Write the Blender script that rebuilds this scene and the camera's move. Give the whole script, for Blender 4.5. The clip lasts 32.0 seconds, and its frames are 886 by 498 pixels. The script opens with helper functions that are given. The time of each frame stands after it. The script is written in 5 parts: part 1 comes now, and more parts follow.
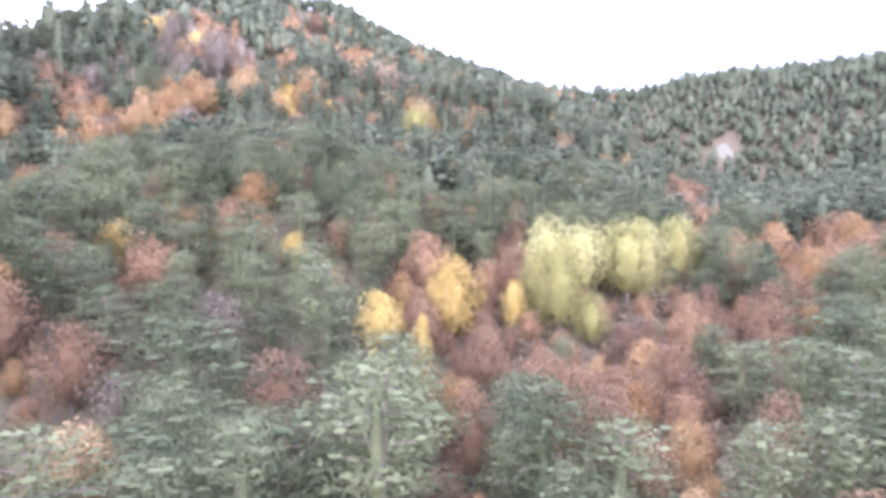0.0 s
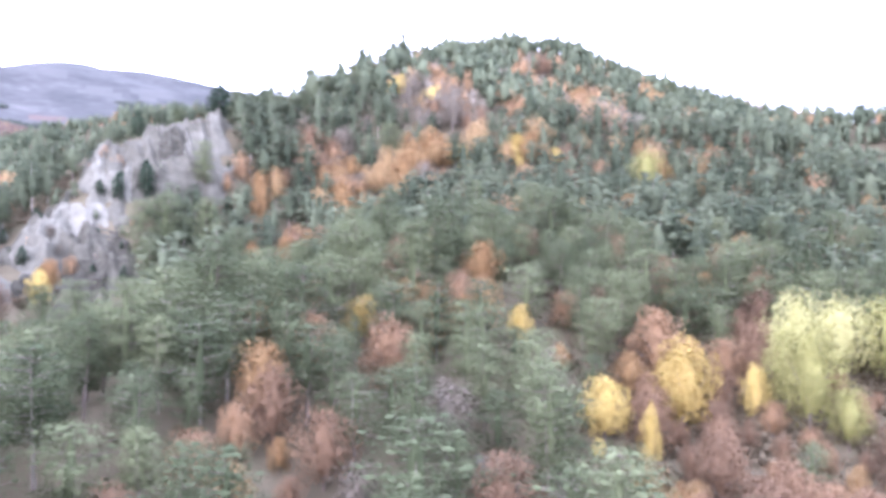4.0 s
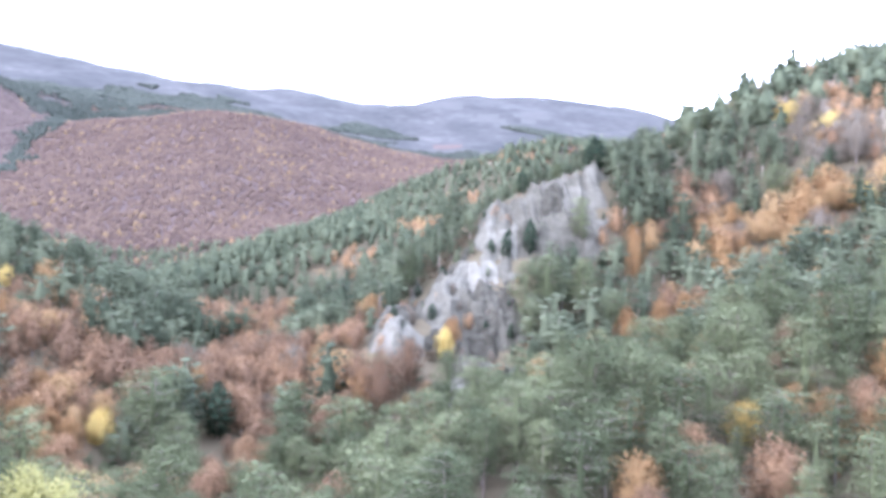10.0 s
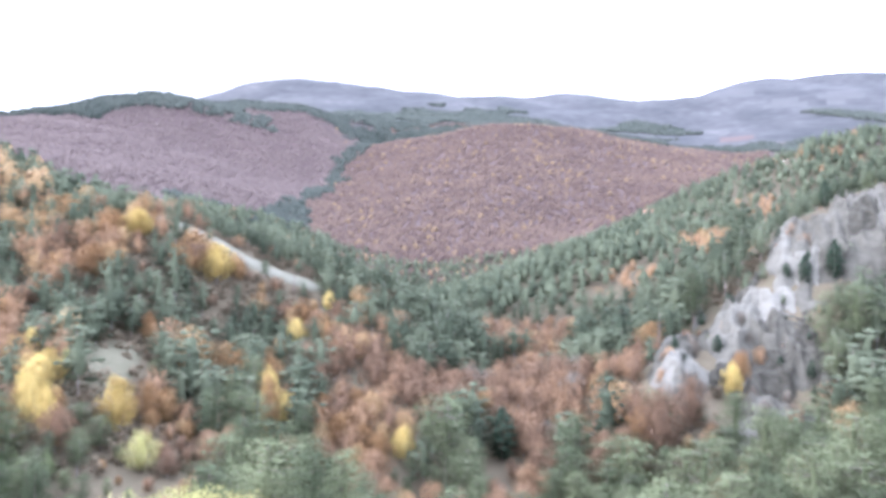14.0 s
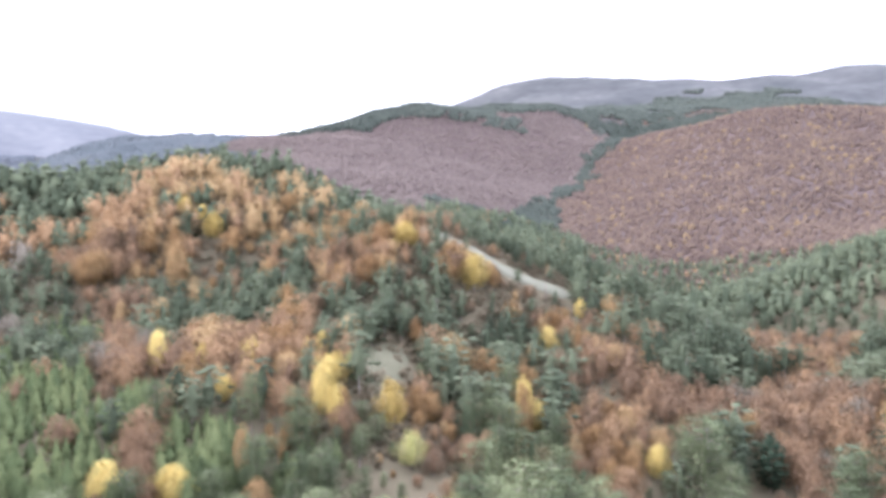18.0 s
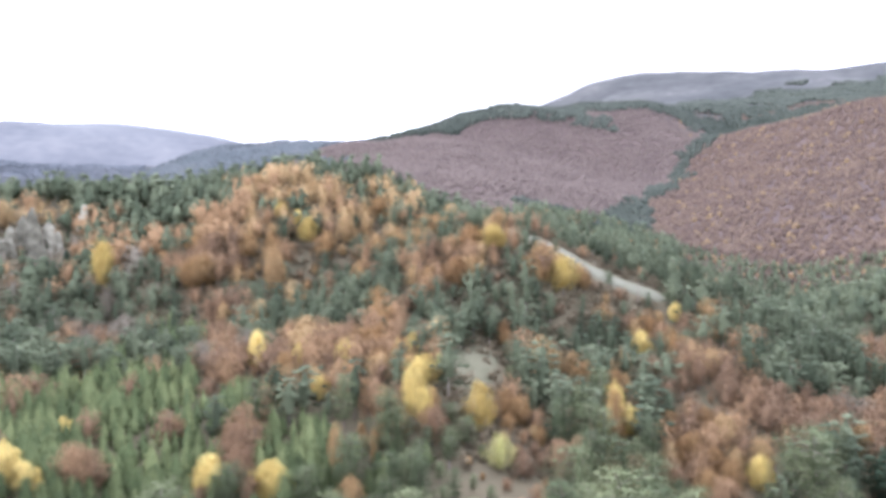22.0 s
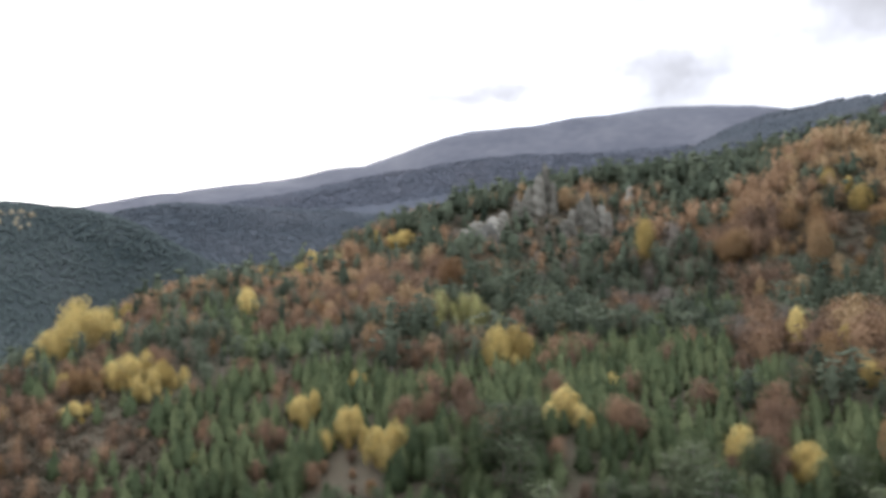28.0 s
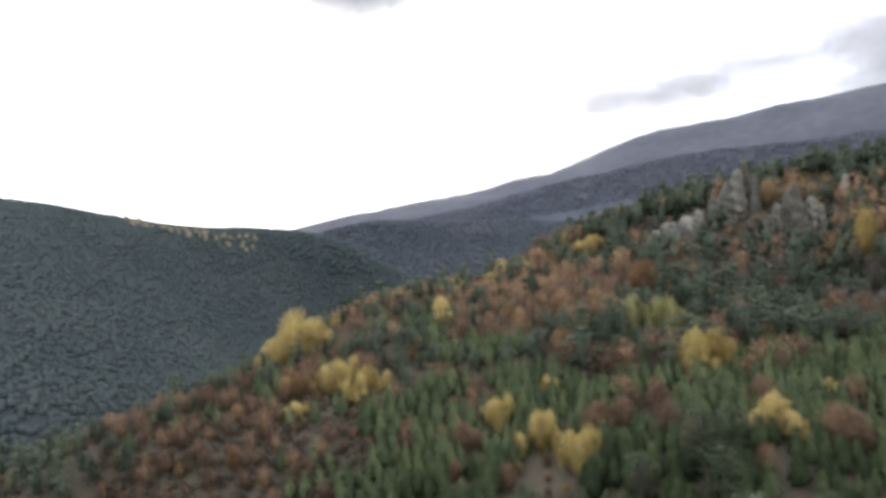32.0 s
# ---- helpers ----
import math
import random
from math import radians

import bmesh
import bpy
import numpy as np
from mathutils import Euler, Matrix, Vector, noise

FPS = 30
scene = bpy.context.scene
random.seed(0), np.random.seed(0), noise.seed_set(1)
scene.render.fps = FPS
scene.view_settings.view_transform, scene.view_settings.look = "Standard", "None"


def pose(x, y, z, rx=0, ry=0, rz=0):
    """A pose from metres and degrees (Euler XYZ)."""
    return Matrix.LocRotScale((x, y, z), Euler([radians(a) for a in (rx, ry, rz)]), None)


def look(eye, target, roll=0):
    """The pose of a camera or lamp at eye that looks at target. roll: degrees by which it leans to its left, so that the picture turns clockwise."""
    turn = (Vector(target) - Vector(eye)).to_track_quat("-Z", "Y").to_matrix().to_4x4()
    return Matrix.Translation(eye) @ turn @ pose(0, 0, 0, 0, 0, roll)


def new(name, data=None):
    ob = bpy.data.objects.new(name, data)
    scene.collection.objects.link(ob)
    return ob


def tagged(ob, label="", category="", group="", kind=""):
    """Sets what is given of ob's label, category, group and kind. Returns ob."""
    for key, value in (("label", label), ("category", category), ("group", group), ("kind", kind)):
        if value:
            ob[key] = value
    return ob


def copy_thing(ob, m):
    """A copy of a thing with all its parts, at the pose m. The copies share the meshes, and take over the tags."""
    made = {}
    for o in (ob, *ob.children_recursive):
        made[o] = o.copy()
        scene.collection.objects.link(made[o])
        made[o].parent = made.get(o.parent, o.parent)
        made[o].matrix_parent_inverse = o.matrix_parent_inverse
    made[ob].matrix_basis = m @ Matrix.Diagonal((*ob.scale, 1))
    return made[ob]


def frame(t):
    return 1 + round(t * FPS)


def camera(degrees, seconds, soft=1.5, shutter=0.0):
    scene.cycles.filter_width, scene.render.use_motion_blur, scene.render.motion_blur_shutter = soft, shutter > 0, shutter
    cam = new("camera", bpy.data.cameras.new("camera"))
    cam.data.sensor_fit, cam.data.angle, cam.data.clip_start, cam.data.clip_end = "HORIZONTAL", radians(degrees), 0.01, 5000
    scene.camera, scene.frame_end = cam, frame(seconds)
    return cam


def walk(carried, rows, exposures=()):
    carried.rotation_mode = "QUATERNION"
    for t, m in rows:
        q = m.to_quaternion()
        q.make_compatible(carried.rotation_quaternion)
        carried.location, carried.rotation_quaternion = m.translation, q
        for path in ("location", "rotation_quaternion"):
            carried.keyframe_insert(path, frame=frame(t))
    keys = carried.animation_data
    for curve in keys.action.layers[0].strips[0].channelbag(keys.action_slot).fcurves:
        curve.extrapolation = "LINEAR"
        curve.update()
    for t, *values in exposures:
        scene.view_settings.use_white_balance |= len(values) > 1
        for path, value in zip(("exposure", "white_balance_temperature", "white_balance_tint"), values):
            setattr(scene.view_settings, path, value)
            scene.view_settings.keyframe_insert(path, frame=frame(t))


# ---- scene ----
cam = camera(64.97, 32.0, soft=3.9, shutter=0.4)
# seconds, place in metres, turn in degrees
PATH = [
    (0, -0.00, 0.00, 0.00, 89.40, 0.45, 0.04),
    (1, -0.12, 0.16, 1.89, 89.90, 0.25, 6.22),
    (2, 0.18, -0.10, 4.17, 90.59, 0.49, 11.50),
    (2.5, 0.12, -0.34, 5.43, 90.86, 0.32, 13.42),
    (4.5, 0.06, -1.16, 10.42, 91.42, -0.44, 20.66),
    (5, -0.01, -1.37, 11.69, 91.46, -0.60, 23.42),
    (6, 0.10, -1.78, 14.21, 91.58, -0.77, 28.85),
    (7, 0.37, -2.32, 16.81, 91.70, -0.95, 33.55),
    (8, 0.45, -2.89, 19.50, 91.63, -1.13, 38.63),
    (9, 0.73, -3.76, 21.94, 91.67, -1.33, 43.51),
    (10, 0.84, -4.20, 24.47, 91.53, -1.36, 48.27),
    (11, 1.27, -4.48, 26.62, 91.40, -1.17, 54.05),
    (12, 2.13, -4.77, 28.72, 91.21, -0.95, 60.05),
    (13, 3.14, -5.05, 30.90, 91.18, -0.90, 65.38),
    (14, 4.17, -5.20, 33.00, 91.14, -0.76, 71.01),
    (14.5, 4.63, -5.27, 33.96, 91.12, -0.72, 73.91),
    (16.5, 6.13, -5.86, 37.41, 90.92, -0.69, 85.03),
    (17, 6.58, -5.87, 37.61, 90.80, -0.70, 88.01),
    (18, 6.92, -5.83, 37.70, 90.58, -0.47, 91.41),
    (19, 7.08, -5.75, 37.87, 90.62, -0.39, 93.64),
    (20, 7.00, -5.75, 37.92, 90.61, -0.35, 95.58),
    (21, 7.07, -5.75, 37.97, 90.66, -0.28, 97.22),
    (22, 7.21, -5.74, 38.01, 90.67, -0.22, 98.69),
    (23, 7.32, -5.72, 37.97, 90.73, -0.19, 100.09),
    (24, 7.67, -5.62, 37.88, 90.67, 0.17, 104.77),
    (24.5, 8.04, -5.40, 37.76, 90.64, 0.38, 108.14),
    (26.5, 9.33, -3.76, 37.54, 90.12, 0.67, 119.40),
    (27, 9.64, -2.76, 37.53, 89.49, 0.53, 127.42),
    (27.5, 10.06, -1.30, 37.46, 89.06, 0.59, 135.72),
    (28, 10.23, -0.44, 37.24, 89.03, 0.94, 141.39),
    (29, 10.35, 0.32, 36.94, 89.53, 1.91, 144.50),
    (30, 10.53, 1.08, 36.78, 89.89, 2.63, 147.84),
    (31, 10.70, 1.64, 36.48, 90.17, 3.13, 152.12),
    (32, 10.76, 2.12, 36.27, 90.37, 3.49, 156.89),
]
walk(cam, [(t, pose(x, y, z, rx, ry, rz)) for t, x, y, z, rx, ry, rz in PATH],
     exposures=[(0, 2.02, 5800, 35), (2.5, 2.02, 5750, 32), (6, 2.0, 5610, 26), (14, 1.93, 5740, 21), (19, 1.63, 6280, 18), (23.5, 1.49, 6210, 16),
                (25.5, 0.98, 6380, 14), (27.5, 0.44, 6420, 14), (32, 0.06, 6450, 14)])

# ---- sky and light: high overcast, the bright part of the sky over the south valley ----
SUN_AZ, SUN_EL = 172.0, 24.0
world = bpy.data.worlds.new("overcast_sky")
scene.world = world
world.use_nodes = True
wt = world.node_tree
wt.nodes.clear()
w_out = wt.nodes.new("ShaderNodeOutputWorld")
w_bg = wt.nodes.new("ShaderNodeBackground")
w_sky = wt.nodes.new("ShaderNodeTexSky")
w_sky.sky_type, w_sky.sun_disc = "NISHITA", False
w_sky.sun_elevation, w_sky.sun_rotation = radians(SUN_EL), radians(-SUN_AZ)
w_sky.air_density, w_sky.dust_density = 1.0, 3.0
w_co = wt.nodes.new("ShaderNodeTexCoord")
w_map = wt.nodes.new("ShaderNodeMapping")
w_map.inputs["Scale"].default_value = (1.0, 1.0, 3.2)
w_map.inputs["Location"].default_value = (0.35, 0.1, 0.2)
w_noise = wt.nodes.new("ShaderNodeTexNoise")
w_noise.inputs["Scale"].default_value = 1.7
w_noise.inputs["Detail"].default_value = 4.0
w_noise.inputs["Roughness"].default_value = 0.55
w_ramp = wt.nodes.new("ShaderNodeValToRGB")
w_ramp.color_ramp.elements[0].position, w_ramp.color_ramp.elements[0].color = 0.40, (4.4, 4.7, 5.2, 1)
w_ramp.color_ramp.elements[1].position, w_ramp.color_ramp.elements[1].color = 0.62, (23.0, 24.3, 27.0, 1)
w_mix = wt.nodes.new("ShaderNodeMixRGB")
w_mix.inputs["Fac"].default_value = 0.82
wt.links.new(w_co.outputs["Generated"], w_map.inputs["Vector"])
wt.links.new(w_map.outputs["Vector"], w_noise.inputs["Vector"])
wt.links.new(w_noise.outputs["Fac"], w_ramp.inputs["Fac"])
wt.links.new(w_sky.outputs["Color"], w_mix.inputs["Color1"])
wt.links.new(w_ramp.outputs["Color"], w_mix.inputs["Color2"])


def cloud(colour, az, el, wide, high, dark):
    """A soft grey cloud at a direction of the sky, torn by noise; sizes in degrees."""
    a, e = math.radians(az), math.radians(el)
    mid = (-math.sin(a) * math.cos(e), math.cos(a) * math.cos(e), math.sin(e))
    off = wt.nodes.new("ShaderNodeVectorMath")
    off.operation = "SUBTRACT"
    off.inputs[1].default_value = mid
    tear = wt.nodes.new("ShaderNodeTexNoise")
    tear.inputs["Scale"].default_value, tear.inputs["Detail"].default_value = 6.5, 4.0
    size = wt.nodes.new("ShaderNodeVectorMath")
    size.operation = "MULTIPLY"
    size.inputs[1].default_value = (1 / math.radians(wide), 1 / math.radians(wide), 1 / math.radians(high))
    far = wt.nodes.new("ShaderNodeVectorMath")
    far.operation = "LENGTH"
    add = wt.nodes.new("ShaderNodeMath")
    add.operation = "ADD"
    ramp = wt.nodes.new("ShaderNodeValToRGB")
    while len(ramp.color_ramp.elements) < 5:
        ramp.color_ramp.elements.new(0.5)
    for k, f in enumerate((1.0, 0.90, 0.73, 0.45, 0.0)):
        ramp.color_ramp.elements[k].position = 0.50 + 0.14 * k
        ramp.color_ramp.elements[k].color = (f * dark, f * dark, f * dark, 1)
    mix = wt.nodes.new("ShaderNodeMixRGB")
    mix.inputs["Color2"].default_value = (2.9, 3.0, 3.2, 1)
    wt.links.new(w_co.outputs["Generated"], off.inputs[0])
    wt.links.new(w_co.outputs["Generated"], tear.inputs["Vector"])
    wt.links.new(off.outputs["Vector"], size.inputs[0])
    wt.links.new(size.outputs["Vector"], far.inputs[0])
    half = wt.nodes.new("ShaderNodeMath")
    half.operation = "MULTIPLY"
    half.inputs[1].default_value = 0.55
    wt.links.new(far.outputs["Value"], half.inputs[0])
    wt.links.new(half.outputs[0], add.inputs[0])
    wt.links.new(tear.outputs["Fac"], add.inputs[1])
    wt.links.new(add.outputs[0], ramp.inputs["Fac"])
    wt.links.new(ramp.outputs["Color"], mix.inputs["Fac"])
    wt.links.new(colour, mix.inputs["Color1"])
    return mix.outputs["Color"]


sky_colour = w_mix.outputs["Color"]
for spec in [(104, 19.0, 36, 19, 1.0), (139, 11.2, 8, 1.6, 0.85), (131, 12.6, 11, 2.4, 0.95), (162.3, 21.2, 7, 4.2, 1.0), (155, 20.8, 5, 3.0, 1.0), (143, 29, 12, 5, 0.95)]:
    sky_colour = cloud(sky_colour, *spec)
wt.links.new(sky_colour, w_bg.inputs["Color"])
w_bg.inputs["Strength"].default_value = 0.16
wt.links.new(w_bg.outputs["Background"], w_out.inputs["Surface"])

sun_data = bpy.data.lights.new("sun", "SUN")
sun_data.energy, sun_data.angle, sun_data.color = 0.9, radians(30), (1.0, 0.97, 0.93)
sun = new("sun", sun_data)
_sa, _se = radians(SUN_AZ), radians(SUN_EL)
sun.matrix_world = look((-math.sin(_sa) * math.cos(_se) * 900, math.cos(_sa) * math.cos(_se) * 900, math.sin(_se) * 900), (0, 0, 0))


# ---- materials ----
def material(name, tones, rough=0.9, scale=0.6, fine=6.0, bump=0.3, spread=0.5, through_light=0.0, glow=None):
    """Two-scale noise over a row of tones; each object and each tree of a wood is shifted a little."""
    m = bpy.data.materials.new(name)
    m.use_nodes = True
    nt = m.node_tree
    bsdf = nt.nodes["Principled BSDF"]
    bsdf.inputs["Roughness"].default_value = rough
    bsdf.inputs["Specular IOR Level"].default_value = 0.06
    co = nt.nodes.new("ShaderNodeTexCoord")
    big = nt.nodes.new("ShaderNodeTexNoise")
    big.inputs["Scale"].default_value, big.inputs["Detail"].default_value = scale, 4.0
    small = nt.nodes.new("ShaderNodeTexNoise")
    small.inputs["Scale"].default_value, small.inputs["Detail"].default_value = fine, 5.0
    nt.links.new(co.outputs["Object"], big.inputs["Vector"])
    nt.links.new(co.outputs["Object"], small.inputs["Vector"])
    info = nt.nodes.new("ShaderNodeObjectInfo")
    tone = nt.nodes.new("ShaderNodeAttribute")
    tone.attribute_name = "tone"

    def sums(a, b, ka, kb):
        n1, n2 = nt.nodes.new("ShaderNodeMath"), nt.nodes.new("ShaderNodeMath")
        n1.operation, n2.operation = "MULTIPLY", "MULTIPLY_ADD"
        nt.links.new(a, n1.inputs[0])
        n1.inputs[1].default_value = ka
        nt.links.new(b, n2.inputs[0])
        n2.inputs[1].default_value = kb
        nt.links.new(n1.outputs[0], n2.inputs[2])
        return n2.outputs[0]

    grain = sums(big.outputs["Fac"], small.outputs["Fac"], 0.6, 0.4)
    odd = sums(info.outputs["Random"], tone.outputs["Fac"], 1.35 * spread, 1.35 * spread)
    fac = sums(grain, odd, 1.6 - spread, 1.0)
    shift = nt.nodes.new("ShaderNodeMath")
    shift.operation = "SUBTRACT"
    nt.links.new(fac, shift.inputs[0])
    shift.inputs[1].default_value = 0.3 + 0.175 * spread
    ramp = nt.nodes.new("ShaderNodeValToRGB")
    els = ramp.color_ramp.elements
    while len(els) < len(tones):
        els.new(0.5)
    for i, c in enumerate(tones):
        els[i].position = 0.08 + 0.84 * i / max(1, len(tones) - 1)
        els[i].color = (*c, 1)
    nt.links.new(shift.outputs[0], ramp.inputs["Fac"])
    nt.links.new(ramp.outputs["Color"], bsdf.inputs["Base Color"])
    if bump:
        bp = nt.nodes.new("ShaderNodeBump")
        bp.inputs["Strength"].default_value, bp.inputs["Distance"].default_value = bump, 0.15
        nt.links.new(small.outputs["Fac"], bp.inputs["Height"])
        nt.links.new(bp.outputs["Normal"], bsdf.inputs["Normal"])
    if through_light:
        tr = nt.nodes.new("ShaderNodeBsdfTranslucent")
        nt.links.new(ramp.outputs["Color"], tr.inputs["Color"])
        mix = nt.nodes.new("ShaderNodeMixShader")
        mix.inputs["Fac"].default_value = through_light
        nt.links.new(bsdf.outputs["BSDF"], mix.inputs[1])
        nt.links.new(tr.outputs["BSDF"], mix.inputs[2])
        nt.links.new(mix.outputs["Shader"], nt.nodes["Material Output"].inputs["Surface"])
    if glow:
        bsdf.inputs["Emission Color"].default_value = (*glow[0], 1)
        bsdf.inputs["Emission Strength"].default_value = glow[1]
    return m


M_PINE = material("pine_needles", [(0.056, 0.072, 0.041), (0.105, 0.125, 0.070), (0.160, 0.182, 0.101)], scale=0.35, fine=2.2, bump=0, through_light=0.25)
M_YOUNG = material("young_pine_needles", [(0.054, 0.075, 0.038), (0.101, 0.130, 0.063), (0.164, 0.191, 0.092)], scale=0.35, fine=2.2, bump=0, through_light=0.3)
M_JUNIPER = material("juniper_needles", [(0.025, 0.042, 0.028), (0.045, 0.065, 0.042)], scale=0.5, fine=4, bump=0, through_light=0.15)
# darker copy of pine_needles: the crowns' own shade is put into the colour
M_PINEWOOD = material("pine_needles_shaded", [(0.041, 0.054, 0.036), (0.073, 0.090, 0.059), (0.116, 0.135, 0.088)], scale=0.10, fine=1.6, bump=0, through_light=0.2)
M_BROWN = material("beech_leaves", [(0.151, 0.104, 0.073), (0.230, 0.150, 0.097), (0.336, 0.220, 0.130)], scale=0.5, fine=2.4, bump=0, through_light=0.35)
M_ORANGE = material("orange_leaves", [(0.188, 0.108, 0.054), (0.315, 0.202, 0.102), (0.400, 0.287, 0.160)], scale=0.5, fine=2.4, bump=0, through_light=0.35)
M_YELLOW = material("yellow_leaves", [(0.344, 0.246, 0.089), (0.554, 0.432, 0.160), (0.689, 0.559, 0.235)], scale=0.5, fine=2.4, bump=0, through_light=0.35)
M_LIME = material("lime_yellow_leaves", [(0.248, 0.240, 0.095), (0.386, 0.372, 0.156), (0.477, 0.456, 0.222)], scale=0.4, fine=2.4, bump=0, through_light=0.35)
M_BARE = material("bare_twigs", [(0.120, 0.104, 0.084), (0.180, 0.156, 0.126), (0.230, 0.202, 0.166)], scale=0.3, fine=2.4, bump=0.5, through_light=0.2)
M_BARK = material("bark", [(0.10, 0.080, 0.068), (0.19, 0.16, 0.14), (0.28, 0.25, 0.23)], scale=1.5, fine=9, bump=0.5)
M_ROCK = material("limestone", [(0.026, 0.025, 0.020), (0.070, 0.067, 0.055), (0.110, 0.106, 0.090), (0.158, 0.153, 0.134)], scale=0.35, fine=2.2, bump=1.0, rough=0.95)
M_FLOOR = material("forest_floor", [(0.050, 0.048, 0.033), (0.078, 0.070, 0.048), (0.100, 0.084, 0.058), (0.085, 0.086, 0.055)], scale=0.05, fine=0.5, bump=0.5)
M_PATH = material("dry_grass", [(0.058, 0.060, 0.038), (0.086, 0.085, 0.056), (0.118, 0.112, 0.080)], scale=0.2, fine=2, bump=0.4)
M_BROW = material("pale_grass", [(0.080, 0.080, 0.060), (0.118, 0.117, 0.090), (0.156, 0.154, 0.124)], scale=0.2, fine=2, bump=0.4)
M_WALL = material("house_plaster", [(0.55, 0.50, 0.42), (0.72, 0.68, 0.60)], scale=0.5, fine=5, bump=0.1)
M_ROOF = material("roof_tiles", [(0.25, 0.13, 0.09), (0.36, 0.22, 0.16)], scale=0.5, fine=5, bump=0.3)
# bluish grey of the ranges past 2 km: haze put into the base colour
M_FAR = material("far_mountain_woods_hazed", [(0.018, 0.024, 0.026), (0.036, 0.039, 0.041), (0.057, 0.058, 0.060), (0.105, 0.105, 0.100)], scale=0.006, fine=0.03, bump=0.0, spread=0.0)
# pale blue-grey of the farthest south range: haze painted into the woods' colour
M_FARSOUTH = material("far_south_woods_hazed", [(0.056, 0.061, 0.073), (0.083, 0.087, 0.100), (0.106, 0.109, 0.121), (0.128, 0.129, 0.138)], scale=0.004, fine=0.02, bump=0.0, spread=0.0)
M_SHRUB = material("undergrowth", [(0.090, 0.080, 0.054), (0.130, 0.108, 0.074), (0.165, 0.134, 0.094)], scale=0.15, fine=2.0, bump=0.3, through_light=0.2)
# brown woods of the middle hills, with some blue haze mixed into the colour
M_MID = material("hill_woods", [(0.045, 0.037, 0.037), (0.063, 0.048, 0.046), (0.076, 0.057, 0.053), (0.087, 0.067, 0.061)], scale=0.006, fine=0.05, bump=0.3, spread=0.0)
# south hill ground, lightened and blued with haze in its colour
M_SOUTH = material("south_pine_slopes_hazed", [(0.026, 0.035, 0.035), (0.037, 0.049, 0.047), (0.051, 0.061, 0.059), (0.062, 0.069, 0.067)], scale=0.012, fine=0.13, bump=0.5, spread=0.0)
# leafless brown of the woods plus a slight painted haze tint
M_FARBROWN = material("far_beech_woods", [(0.052, 0.042, 0.041), (0.072, 0.056, 0.053), (0.092, 0.073, 0.066)], scale=0.02, fine=0.2, bump=0, spread=0.35)
M_FARDOME = material("far_rust_woods", [(0.045, 0.034, 0.032), (0.070, 0.050, 0.042), (0.099, 0.072, 0.055)], scale=0.02, fine=0.2, bump=0, spread=0.32)
# pines of the south hill, same haze tint in the colour
M_SOUTHPINE = material("south_pine_needles_hazed", [(0.036, 0.049, 0.047), (0.051, 0.065, 0.061), (0.069, 0.083, 0.077)], scale=0.012, fine=0.2, bump=0, spread=0.2)
# high south bench: haze makes up the blue-grey of this colour
M_SOUTHMID = material("south_ridge_woods_hazed", [(0.052, 0.059, 0.072), (0.067, 0.075, 0.088), (0.082, 0.088, 0.101), (0.096, 0.095, 0.102)], scale=0.006, fine=0.04, bump=0.3, spread=0.0)
# middle south ridge: less haze in the colour than on the bench
M_SOUTHNEAR = material("south_middle_woods_hazed", [(0.038, 0.048, 0.054), (0.054, 0.064, 0.071), (0.070, 0.078, 0.085), (0.086, 0.085, 0.088)], scale=0.008, fine=0.06, bump=0.3, spread=0.0)
M_CLEAR = material("far_pale_pasture", [(0.048, 0.050, 0.052), (0.060, 0.061, 0.062), (0.074, 0.073, 0.072)], scale=0.01, fine=0.08, bump=0, spread=0.0)
# lighter copy of limestone: brightness for the backlit towers is put into the colour
M_TOWER = material("limestone_brightened", [(0.075, 0.071, 0.057), (0.169, 0.160, 0.130), (0.250, 0.237, 0.195), (0.375, 0.357, 0.300)], scale=0.35, fine=1.6, bump=1.0, rough=0.95)
M_PALEGOLD = material("pale_gold_leaves", [(0.120, 0.098, 0.062), (0.165, 0.138, 0.088), (0.210, 0.180, 0.118)], scale=0.02, fine=0.2, bump=0, spread=0.5)
M_FARPINE = material("far_pine_needles", [(0.025, 0.031, 0.026), (0.036, 0.043, 0.036), (0.050, 0.057, 0.047)], scale=0.02, fine=0.2, bump=0, spread=0.25)
M_FARGOLD = material("far_gold_leaves", [(0.085, 0.060, 0.040), (0.108, 0.076, 0.047), (0.135, 0.096, 0.056)], scale=0.02, fine=0.2, bump=0, spread=0.5)

# ---- the lie of the land: azimuth in degrees to the left of north, range and height in metres ----
MAIN_CREST = [(-31.4, 641, 129.1), (-19.1, 603, 122.5), (-10, 545, 107.8), (-5.8, 445, 86.2), (0.9, 476, 114.8), (8.6, 507, 158.1), (13.1, 506, 162.1), (19.7, 476, 145.2), (25.7, 407, 114.5), (30.8, 327, 76.6), (37, 280, 63.2)]
MAIN_SLOPE = [(16.3, 274, 46.4), (3.5, 273, 37), (29.1, 277, 44.7), (9, 405, 99.3), (21.8, 156, 5.2), (10.3, 165, 4.4), (-1, 142, -11), (-5.2, 152, -7.7), (-15.8, 174, -7.4), (-23.9, 192, -7.6), (-26.5, 142, -19.5), (-18, 263, 6.8), (-28.6, 332, 9.4), (-9.9, 335, 50), (33.6, 242, 20.3), (34.2, 202, 2.1)]
NEAR_SLOPE = [(15.9, 96, -19.6), (1.9, 124, -18.8), (28.5, 125, -6.1), (32.4, 94, -19.1), (-17.4, 95, -25.1), (-4.6, 87, -27.3), (13.3, 75, -30.3), (42.2, 95, -18.7), (50.7, 113, -14.7), (26.9, 123, -7.3)]
